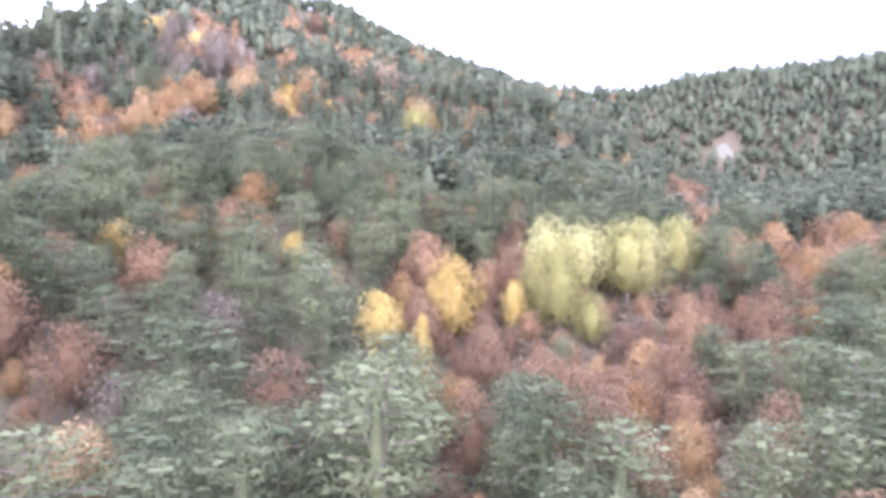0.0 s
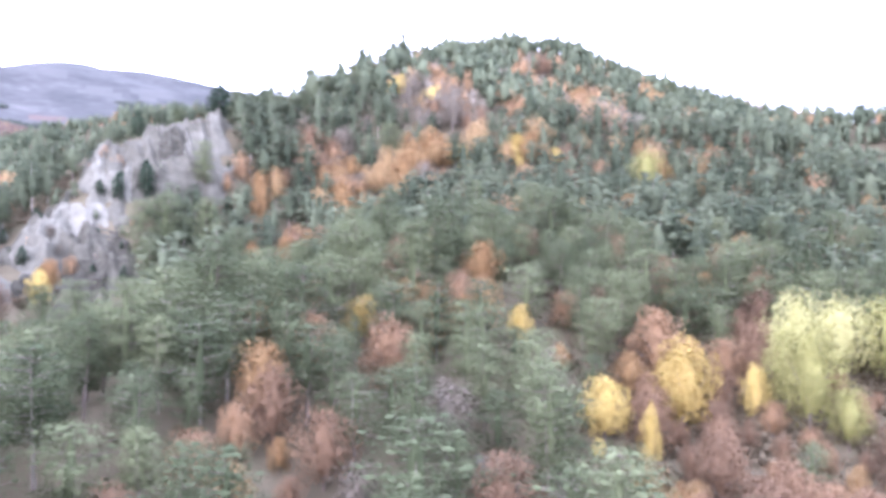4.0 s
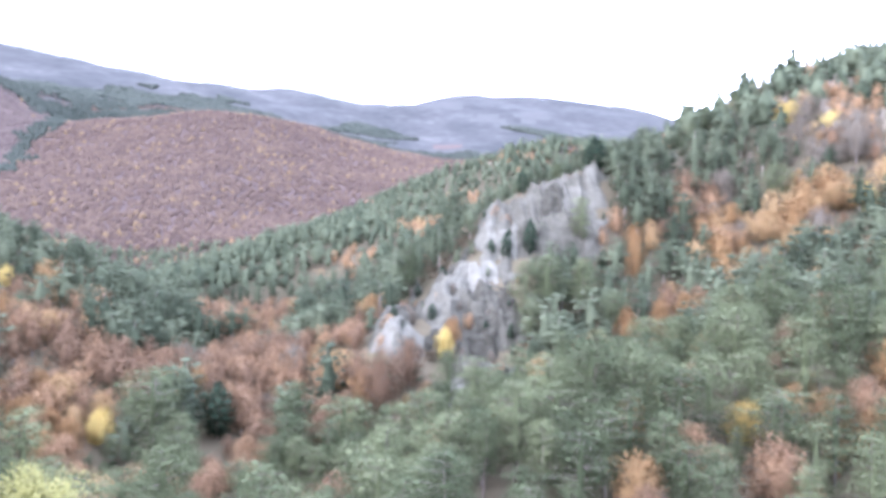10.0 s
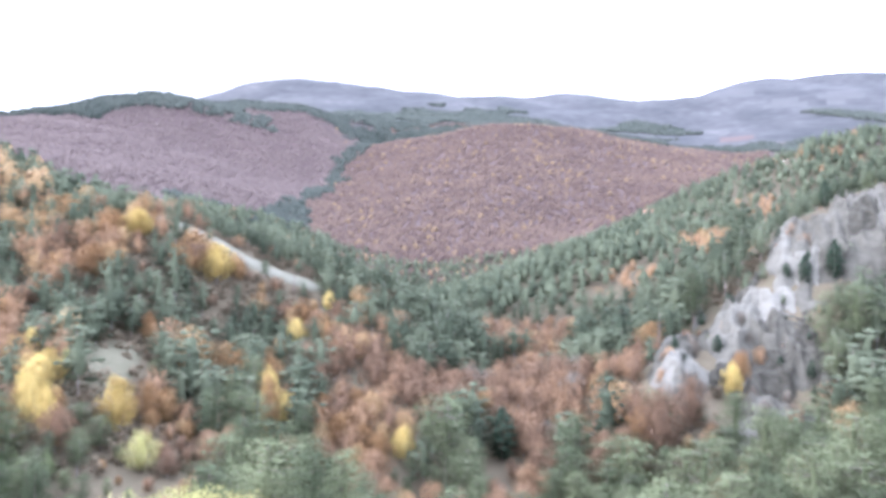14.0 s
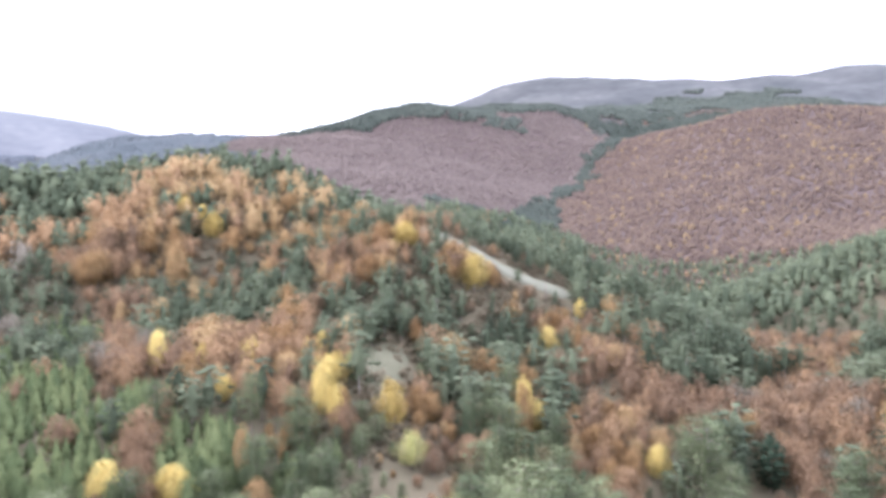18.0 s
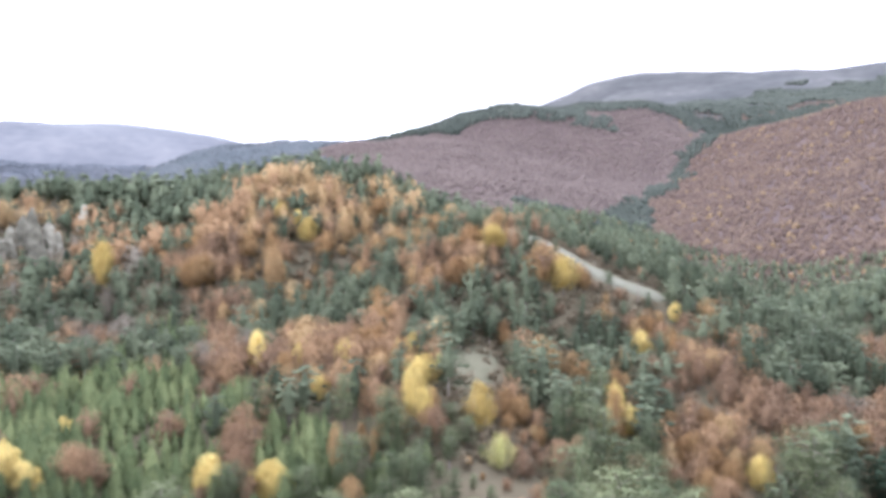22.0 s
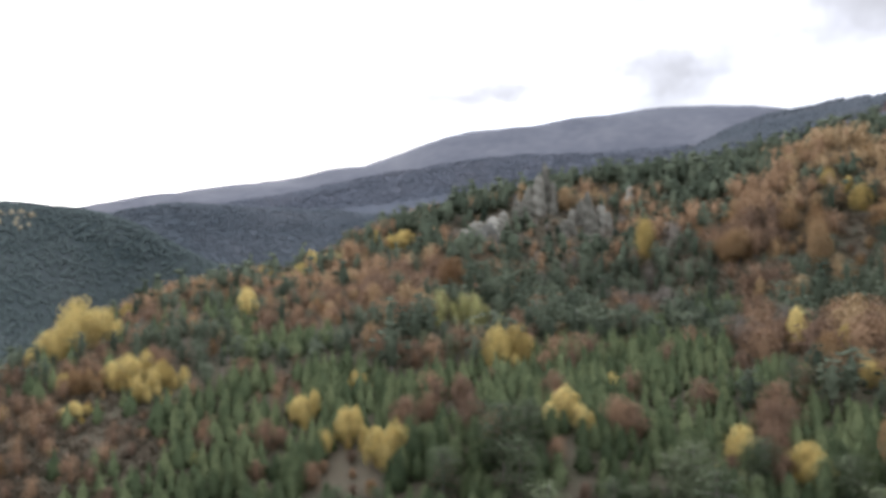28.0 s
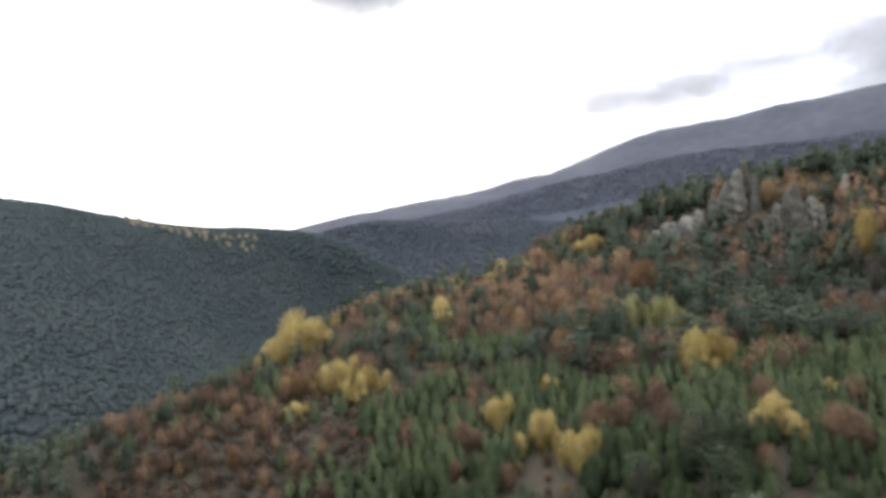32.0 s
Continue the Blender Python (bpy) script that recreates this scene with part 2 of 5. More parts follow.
SPUR_CREST = [(40.8, 274, 54.5), (45.8, 272, 45.1), (49.4, 250, 24.1), (51.4, 263, 19.2), (53.2, 230, 8), (55.3, 202, 3.2)]
SPUR_FOOT = [(38.5, 248, 30.1), (42.4, 224, 16.1), (46.6, 205, -2.6), (48.5, 190, -9.5), (55, 186, -5.6)]
BACK_SLOPE_CREST = [(37.6, 643, 136.8), (47, 623, 109.4), (52.1, 584, 85.7), (57.4, 524, 55), (63.4, 454, 32.9), (69.3, 394, 13.4), (74.8, 364, 5.1)]
BACK_SLOPE = [(49.1, 384, 43.3), (55.7, 349, 27.4), (64.7, 304, -0.8), (60.2, 259, -5.2), (69.3, 242, -11.7)]
VALLEY = [(66.5, 204, -14.3), (78.1, 199, -13.7), (73.7, 174, -23.8), (57.9, 199, -16.3), (86.5, 249, -3.2), (92.1, 194, -9.4), (69.6, 232, -8.4)]
LEFT_HILL_EDGE = [(93.3, 300, 49.9), (88.2, 292, 39.1), (81.4, 277, 22.7)]
LEFT_HILL = [(109.7, 410, 82.1), (104.9, 400, 79.5), (117.1, 440, 77.3), (122.7, 450, 73.2), (99.4, 370, 61.2), (102.1, 310, 39.1), (110.9, 330, 45.1), (89.6, 262, 22.4), (110.9, 303, 16.7), (120.8, 310, 22.2), (114.2, 262, 9.2), (102, 228, 4), (113.7, 228, -0.9), (95.6, 215, 5.5), (97.8, 190, 0.1), (83.6, 232, -0.5), (74.9, 245, 3)]
PLANTATION = [(103.7, 168, -12.6), (118.8, 200, -3.7), (122.5, 172, -12.3), (85.8, 178, -14.1), (120.1, 279, 3.6), (126.5, 219, -2.3), (147.8, 190, -9.2), (128.6, 158, -11.8), (138.1, 244, 4.6), (163.7, 179, -18.9), (171.5, 191, -20.2)]
ROCK_RIDGE = [(128.9, 382, 40.6), (133, 394, 51.8), (138.1, 366, 35.4), (124.4, 444, 71.3), (120.2, 444, 70.7), (124.8, 312, 9.7), (139, 424, 51.4), (143.3, 434, 44), (147.1, 434, 36.1)]
SOUTH_SHOULDER = [(142.9, 324, 19), (150, 349, 9.3), (155.4, 394, 12.3), (161.9, 369, 5.8), (166.4, 349, 1.9), (169.9, 327, -11.2), (170.7, 326, -9.7), (179.7, 277, -20.4), (186.8, 217, -23.8)]
SOUTH_HILL = [(189.5, 943, 125), (186, 943, 117), (182.3, 943, 102), (178.4, 943, 88), (173, 943, 70), (169, 943, 48), (165.5, 943, 24), (163.7, 943, 8), (160, 943, -30), (155, 943, -60), (178, 1180, 62), (173, 1180, 36), (168, 1180, 8), (163, 1180, -25), (156, 1200, -30), (148, 1200, -20), (182.8, 642, -8.6), (188.4, 472, -41.7)]
FAR_SOUTH = [(172.9, 3294, 157.1), (168.6, 3294, 190.8), (162.8, 3294, 254.2), (155.6, 3294, 294.7), (148.9, 3294, 360.3), (145.2, 3294, 385.5), (141.4, 3294, 486.8), (135.9, 3294, 529.9), (126.8, 3294, 577.6), (122.6, 3294, 584.3), (114.7, 3295, 545.8), (109.1, 3295, 438.1)]
SOUTH_MID = [(171.3, 1500, 63.6), (167.2, 1500, 93.6), (163, 1500, 110.6), (157.8, 1500, 113.8), (153.2, 1500, 102), (148.6, 1500, 98), (144.6, 1500, 100), (142.3, 1500, 107), (137.6, 1500, 125), (131, 1500, 145), (124, 1500, 160)]
SOUTH_BENCH = [(166, 2300, 118), (156, 2300, 178), (146.6, 2300, 240), (142.1, 2300, 271), (135.7, 2300, 299), (129.8, 2300, 294), (123.9, 2300, 299), (119.6, 2300, 300)]
WEST_RANGE = [(119.5, 1500, 221.7), (115.2, 1500, 255.3), (108.9, 1500, 275.6), (104.9, 1500, 287.7), (97.6, 1550, 341.5), (91.6, 1600, 382.1), (91.8, 1704, 400.2), (80.8, 1804, 404.6), (66.7, 1904, 404.9)]
WEST_FACE = [(90.9, 1454, 262.4), (86.9, 1004, 128.3), (85.6, 764, 71), (97.6, 1250, 224.3), (102.2, 900, 141.5), (90.6, 640, 72.9), (83.7, 520, 36.5)]
BROWN_DOME = [(67.6, 1354, 285.1), (73.2, 1404, 271.1), (61.1, 1324, 267.2), (55.6, 1204, 196), (52.2, 1054, 140.5), (69.4, 954, 113.6), (73.9, 684, 32.3), (75.7, 544, 8.9), (60.1, 924, 90.6), (66.6, 704, 45.4)]
DOME_GULLY = [(75.9, 1754, 308.4), (80.2, 1304, 171.4), (83.6, 904, 82.5)]
FAR_NORTH = [(33.2, 3203, 761.5), (37.1, 3203, 775.1), (46.9, 3203, 815.4), (55.2, 3204, 747.2), (62.5, 3204, 790.6), (68.1, 3204, 793.7), (74.1, 3204, 811.5), (82.2, 3204, 855.4), (61.1, 3200, 808.9), (67.1, 3200, 796.7), (73.3, 3200, 816.3), (81.5, 3200, 848.5), (87.4, 3200, 815.7)]
FAR_NORTH_FOOT = [(49, 1704, 279.3), (55.6, 2204, 422.6), (42.8, 2203, 427.1)]
SOUTH_TROUGH = [(168, 1850, 45), (160, 1850, 70), (150, 1850, 75), (142, 1850, 95), (132, 1850, 120), (124, 1850, 140), (166, 2700, 85), (156, 2700, 150), (146, 2700, 205), (135, 2700, 250), (125, 2700, 260)]
SHOULDER_LEE = [(-9.5, 425, 36), (-14, 400, 22), (-18, 370, 6), (-24, 400, 8), (-5.5, 400, 66)]
MAIN_LEE = [(-40, 900, 110), (-25, 800, 90), (-8, 650, 60), (8, 700, 120), (22, 620, 90), (32, 480, 70), (-45, 400, 90), (-60, 300, 60)]
SPUR_LEE = [(40, 330, 48), (47, 330, 36), (53, 275, 5)]
HOLLOW = [(60, 600, 40), (45, 900, 60), (33, 1000, 80), (70, 480, 5), (80, 460, 0)]
LEFT_HILL_LEE = [(88, 390, 10), (97, 500, 35), (107, 620, 50), (118, 620, 40), (128, 640, 20)]
ROCK_LEE = [(136, 600, 30), (142, 600, -5), (130, 1000, 20)]
SOUTH_VALLEY = [(152, 560, -45), (160, 500, -70), (167, 460, -80), (175, 420, -80), (188, 400, -85), (150, 1000, -30), (140, 1200, 0), (165, 900, -60)]
FAR_LEE = [(40, 4700, 500), (70, 4700, 500), (100, 4700, 450), (130, 4700, 350), (160, 4700, 100), (190, 4700, 50), (-20, 4700, 100), (-60, 3000, 100), (-60, 4700, 100), (110, 2300, 250), (95, 2300, 330), (185, 1600, 40), (172, 1700, 0), (200, 3000, 50), (10, 3000, 60), (10, 1500, 80), (-30, 1800, 80)]
TAKEOFF_FLAT = [(0, 12, -30), (90, 12, -30), (180, 12, -30), (-60, 40, -30), (-30, 50, -28), (0, 50, -29), (30, 50, -29), (60, 60, -33), (78, 65, -16), (90, 65, -13), (100, 65, -15), (90, 88, -6.5), (84, 88, -8), (96, 88, -7), (77, 88, -9), (120, 80, -42), (150, 80, -45), (180, 80, -50), (220, 80, -50), (270, 100, -40), (60, 120, -30), (90, 120, -16), (120, 120, -34), (190, 170, -70), (215, 200, -60), (240, 300, -20), (270, 300, 20), (215, 900, 80), (250, 1200, 100), (275, 1200, 100)]

HUB = (7.0, -6.0, 38.0)


def skeleton():
    lines = (MAIN_CREST, MAIN_SLOPE, NEAR_SLOPE, SPUR_CREST, SPUR_FOOT, BACK_SLOPE_CREST, BACK_SLOPE, VALLEY, LEFT_HILL_EDGE,
             LEFT_HILL, PLANTATION, ROCK_RIDGE, SOUTH_SHOULDER, SOUTH_HILL, FAR_SOUTH, SOUTH_MID, SOUTH_BENCH, WEST_RANGE, WEST_FACE,
             BROWN_DOME, DOME_GULLY, FAR_NORTH, FAR_NORTH_FOOT, SHOULDER_LEE, MAIN_LEE, SPUR_LEE, HOLLOW, LEFT_HILL_LEE, ROCK_LEE,
             SOUTH_VALLEY, SOUTH_TROUGH, FAR_LEE, TAKEOFF_FLAT)
    pts = [p for line in lines for p in line]
    pts += [(a + 360, r, z) for a, r, z in pts if a < 20] + [(a - 360, r, z) for a, r, z in pts if a > 230]
    p = np.array(pts, float)
    return np.radians(p[:, 0]), np.log(p[:, 1]), (p[:, 2] - HUB[2]) / p[:, 1]


def kernel(d2):
    return 0.5 * d2 * np.log(d2 + 1e-9)


SK_A, SK_L, SK_E = skeleton()
_d2 = (SK_A[:, None] - SK_A) ** 2 + (SK_L[:, None] - SK_L) ** 2
_n = len(SK_A)
_m = np.zeros((_n + 3, _n + 3))
_m[:_n, :_n] = kernel(_d2) + 0.0004 * np.eye(_n)
_m[:_n, _n:] = np.c_[np.ones(_n), SK_A, SK_L]
_m[_n:, :_n] = _m[:_n, _n:].T
SK_W = np.linalg.solve(_m, np.r_[SK_E, 0, 0, 0])


def ground_polar(a, r):
    """Height of the ground at azimuth a (radians, to the left of +y) and range r from the hub."""
    a, l = np.asarray(a, float), np.log(np.maximum(np.asarray(r, float), 8.0))
    e = SK_W[_n] + SK_W[_n + 1] * a + SK_W[_n + 2] * l
    for k in range(_n):
        e = e + SK_W[k] * kernel((a - SK_A[k]) ** 2 + (l - SK_L[k]) ** 2)
    return HUB[2] + e * np.exp(l)


def place(az, r):
    """A point of the ground at azimuth az in degrees and range r."""
    a = math.radians(az)
    return HUB[0] - r * math.sin(a), HUB[1] + r * math.cos(a), float(ground_polar(a, r))


def mesh_object(name, verts, faces, mat, parent=None, label="", smooth=False, tone=None, normals=None):
    me = bpy.data.meshes.new(name)
    verts, faces = np.asarray(verts, np.float32), np.asarray(faces, np.int32)
    k = faces.shape[1]
    me.vertices.add(len(verts))
    me.vertices.foreach_set("co", verts.ravel())
    me.loops.add(faces.size)
    me.loops.foreach_set("vertex_index", faces.ravel())
    me.polygons.add(len(faces))
    me.polygons.foreach_set("loop_start", np.arange(0, faces.size, k, dtype=np.int32))
    me.polygons.foreach_set("loop_total", np.full(len(faces), k, np.int32))
    if smooth:
        me.polygons.foreach_set("use_smooth", np.ones(len(faces), bool))
    me.update(calc_edges=True)
    if tone is not None:
        at = me.attributes.new("tone", "FLOAT", "POINT")
        at.data.foreach_set("value", np.asarray(tone, np.float32))
    if normals is not None:
        me.polygons.foreach_set("use_smooth", np.ones(len(faces), bool))
        me.normals_split_custom_set_from_vertices(np.asarray(normals, np.float32))
    me.materials.append(mat)
    ob = new(name, me)
    if parent is not None:
        ob.parent = parent
    if label:
        ob["label"] = label
    return ob


def grid_faces(na, nr, wrap):
    i, j = np.meshgrid(np.arange(na if wrap else na - 1), np.arange(nr - 1), indexing="ij")
    i2 = (i + 1) % na
    return np.stack([i * nr + j, i2 * nr + j, i2 * nr + j + 1, i * nr + j + 1], -1).reshape(-1, 4)


# far pastures: azimuth, range, half-width in degrees, half-depth in metres
PASTURES = [(55.8, 2215, 2.4, 55), (60.5, 2050, 1.2, 30), (77.5, 1850, 1.5, 40), (74.1, 2020, 1.3, 40), (71.5, 1960, 1.0, 30), (80.5, 1700, 1.2, 30),
            (41.0, 2540, 1.4, 70), (36.2, 2415, 1.6, 50), (44.5, 2500, 1.5, 50), (48.0, 2700, 1.6, 60), (83.0, 2560, 2.0, 60), (86.5, 2050, 1.2, 40)]


# ---- ground: one sheet from the take-off meadow to the far ranges ----
def rough_noise(x, y, size, seed):
    """Smooth value noise, -1 to 1."""
    rng = np.random.RandomState(seed)
    tab = rng.uniform(-1, 1, (256, 256))
    u, v = x / size, y / size
    i, j = np.floor(u).astype(int), np.floor(v).astype(int)
    fu, fv = u - i, v - j
    fu, fv = fu * fu * (3 - 2 * fu), fv * fv * (3 - 2 * fv)
    t = lambda p, q: tab[p % 256, q % 256]
    return (t(i, j) * (1 - fu) + t(i + 1, j) * fu) * (1 - fv) + (t(i, j + 1) * (1 - fu) + t(i + 1, j + 1) * fu) * fv


def ground_height(a, r):
    x, y = HUB[0] - r * np.sin(a), HUB[1] + r * np.cos(a)
    z = ground_polar(a, r)
    z = z + 0.5 * rough_noise(x, y, 11.0, 3) + 1.0 * rough_noise(x, y, 37.0, 4)
    fade = np.clip((r - 500) / 800, 0, 1)
    return z + fade * (14 * rough_noise(x, y, 210.0, 5) + 5 * rough_noise(x, y, 75.0, 6))


NA, NR = 600, 236
g_a = np.radians(np.linspace(-85, 275, NA, endpoint=False))
g_r = np.r_[0.05, 1, 3, 5, 7, 9, np.exp(np.linspace(np.log(11), np.log(4800), NR - 6))]
AA, RR = np.meshgrid(g_a, g_r, indexing="ij")
ZZ = ground_height(AA, RR)
seam = np.clip((np.degrees(AA) + 85) / 25, 0, 1)
ZZ = ZZ * seam + (1 - seam) * ZZ[-1][None, :]
flat = np.clip((RR - 3) / 22, 0, 1)
ZZ = ZZ * flat + (1 - flat) * ZZ[:, 20].mean()


v_g = np.stack([HUB[0] - RR * np.sin(AA), HUB[1] + RR * np.cos(AA), ZZ], -1)
ground = mesh_object("ground", v_g.reshape(-1, 3), grid_faces(NA, NR, True), M_FLOOR, smooth=True)
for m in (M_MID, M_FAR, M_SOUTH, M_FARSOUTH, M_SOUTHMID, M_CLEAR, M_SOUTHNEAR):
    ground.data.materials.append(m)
f_a, f_r = np.degrees(AA[:, :-1]), RR[:, :-1]
f_x, f_y = v_g[:, :-1, 0], v_g[:, :-1, 1]
edge = rough_noise(f_x, f_y, 120.0, 12) + 0.6 * rough_noise(f_x, f_y, 45.0, 13)
zone = np.where(f_r * (1 + 0.10 * edge) > 640, 1, 0)
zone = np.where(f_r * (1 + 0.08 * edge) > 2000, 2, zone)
# southern zones step with range to paler, bluer materials that hold painted haze
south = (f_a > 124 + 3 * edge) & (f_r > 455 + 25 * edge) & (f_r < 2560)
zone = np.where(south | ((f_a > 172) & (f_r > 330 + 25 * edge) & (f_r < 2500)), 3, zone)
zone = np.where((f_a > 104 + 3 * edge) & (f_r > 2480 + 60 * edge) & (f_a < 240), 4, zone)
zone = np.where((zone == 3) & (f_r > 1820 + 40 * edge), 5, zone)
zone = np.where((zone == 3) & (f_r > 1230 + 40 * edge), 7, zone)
for c_az, c_r, d_az, d_r in PASTURES:
    zone = np.where(((f_a - c_az) / d_az) ** 2 + ((f_r - c_r) / d_r) ** 2 < 1 + 0.5 * edge, 6, zone)
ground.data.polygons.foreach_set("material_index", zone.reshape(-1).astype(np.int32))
tagged(ground, "hill slopes of leaf litter and dry grass, wooded ranges beyond", "ground", kind="structure")


# ---- trees ----
def leaf_quads(rng, centres, spread, n, size, flat, tri=False, slim=1.0):
    """n small leaf sprays round each centre, each with a random turn; flat leans them to the horizontal."""
    c = np.repeat(np.asarray(centres, float), n, axis=0)
    m = len(c)
    d = rng.normal(size=(m, 3))
    d /= np.linalg.norm(d, axis=1)[:, None]
    d *= (rng.uniform(0.35, 1.0, m) ** 0.5)[:, None]
    sp = np.repeat(np.asarray(spread, float).reshape(len(centres), -1), n, axis=0)
    p = c + d * sp
    mid = 0.62 * c[:, 2].min() + 0.38 * c[:, 2].max()
    reach = np.array([np.abs(c[:, :2]).max() + 0.1, np.abs(c[:, :2]).max() + 0.1, 0.5 * np.ptp(c[:, 2]) + 0.3])
    out = 0.5 * (p - c) / sp + 1.1 * (c - (0, 0, mid)) / reach + (0, 0, 0.15)
    out += 0.42 * rng.normal(size=(m, 3))
    out /= np.linalg.norm(out, axis=1)[:, None]
    nrm = rng.normal(size=(m, 3)) + 0.9 * out
    nrm[:, 2] += flat * 0.6
    nrm /= np.linalg.norm(nrm, axis=1)[:, None]
    nrm *= np.where((nrm * out).sum(1) < 0, -1.0, 1.0)[:, None]
    t = np.cross(nrm, rng.normal(size=(m, 3)))
    t /= np.linalg.norm(t, axis=1)[:, None]
    b = np.cross(nrm, t)
    s = size * rng.uniform(0.6, 1.3, m)[:, None]
    w = s * slim * rng.uniform(0.5, 0.9, m)[:, None]
    if tri:
        v = np.stack([p - t * s * 0.55, p + t * s * 0.55, p + b * w * 1.1], 1)
        return v.reshape(-1, 3), np.arange(m * 3).reshape(-1, 3), np.repeat(out, 3, axis=0)
    v = np.stack([p - t * s * 0.5, p - b * w * 0.5, p + t * s * 0.5, p + b * w * 0.5], 1)
    return v.reshape(-1, 3), np.arange(m * 4).reshape(-1, 4), np.repeat(out, 4, axis=0)


OCT_V = np.array([(1, 0, 0), (-1, 0, 0), (0, 1, 0), (0, -1, 0), (0, 0, 1), (0, 0, -1)], float)
OCT_F = np.array([(0, 2, 4), (2, 1, 4), (1, 3, 4), (3, 0, 4), (2, 0, 5), (1, 2, 5), (3, 1, 5), (0, 3, 5)])


def crown_of(rng, cents, spr, n, size, flat, slim=1.0, core=0.85, loose=1.2):
    """Leaf clumps: n loose sprays about each centre, with a small uneven core of inner twigs and leaves."""
    cents, spr = np.asarray(cents, float), np.asarray(spr, float)
    m = len(cents)
    ang = rng.uniform(0, 6.28, m)
    ca, sa = np.cos(ang)[:, None], np.sin(ang)[:, None]
    unit = np.stack([OCT_V[:, 0] * ca - OCT_V[:, 1] * sa, OCT_V[:, 0] * sa + OCT_V[:, 1] * ca, OCT_V[:, 2] + 0 * ca], -1)
    v = (cents[:, None] + unit * rng.uniform(0.5, 0.9, (m, 6))[..., None] * spr[:, None] * core).reshape(-1, 3)
    f = (np.arange(m)[:, None, None] * 6 + OCT_F[None]).reshape(-1, 3)
    mid = 0.62 * cents[:, 2].min() + 0.38 * cents[:, 2].max()
    reach = np.array([np.abs(cents[:, :2]).max() + 0.1, np.abs(cents[:, :2]).max() + 0.1, 0.5 * np.ptp(cents[:, 2]) + 0.3])
    nrm = (0.6 * unit + ((cents - (0, 0, mid)) / reach)[:, None]).reshape(-1, 3)
    nrm /= np.linalg.norm(nrm, axis=1)[:, None]
    lv, lf, ln = leaf_quads(rng, cents, spr * loose, n, size, flat, True, slim)
    return np.r_[v, lv], np.r_[f, lf + len(v)], np.r_[nrm, ln]


def lump_body(rng, rings, sides, uneven):
    """The closed inner mass of a crown: uneven rings of (height, radius), bottom to top."""
    a = np.linspace(0, 2 * np.pi, sides, endpoint=False)
    tall = rings[-1][0] - rings[0][0]
    v, nn = [], []
    for k, (z, rad) in enumerate(rings):
        b0, b1 = rings[max(0, k - 1)], rings[min(len(rings) - 1, k + 1)]
        slope = (b0[1] - b1[1]) / max(0.01, b1[0] - b0[0])
        rr = rad * (1 + uneven * rng.uniform(-1, 1, sides))
        t = a + rng.uniform(-0.25, 0.25, sides) + 0.5 * k
        zz = z + tall * 0.06 * rng.uniform(-1, 1, sides)
        v.append(np.stack([np.cos(t) * rr, np.sin(t) * rr, zz], -1))
        nn.append(np.stack([np.cos(t), np.sin(t), np.full(sides, max(-1.2, min(2.5, slope + 0.15)))], -1))
    i, k = np.meshgrid(np.arange(sides), np.arange(len(rings) - 1), indexing="ij")
    q = [k * sides + i, k * sides + (i + 1) % sides, (k + 1) * sides + (i + 1) % sides, (k + 1) * sides + i]
    f = np.concatenate([np.stack([q[0], q[1], q[2]], -1).reshape(-1, 3), np.stack([q[0], q[2], q[3]], -1).reshape(-1, 3)])
    nn = np.concatenate(nn)
    return np.concatenate(v), f, nn / np.linalg.norm(nn, axis=1)[:, None]


def joined(a, b):
    return np.r_[a[0], b[0]], np.r_[a[1], b[1] + len(a[0])], np.r_[a[2], b[2]]


def stick(p0, p1, r0, r1, n=6):
    p0, p1 = np.array(p0, float), np.array(p1, float)
    d = p1 - p0
    d /= np.linalg.norm(d)
    u = np.cross(d, (0.3, 1, 0.2))
    u /= np.linalg.norm(u)
    w = np.cross(d, u)
    a = np.linspace(0, 2 * np.pi, n, endpoint=False)
    ring = np.cos(a)[:, None] * u + np.sin(a)[:, None] * w
    v = np.r_[p0 + ring * r0, p1 + ring * r1]
    i = np.arange(n)
    return v, np.stack([i, (i + 1) % n, (i + 1) % n + n, i + n], -1)


def merged(parts):
    vs, fs, k = [], [], 0
    for v, f in parts:
        vs.append(v)
        fs.append(f + k)
        k += len(v)
    return np.concatenate(vs), np.concatenate(fs)


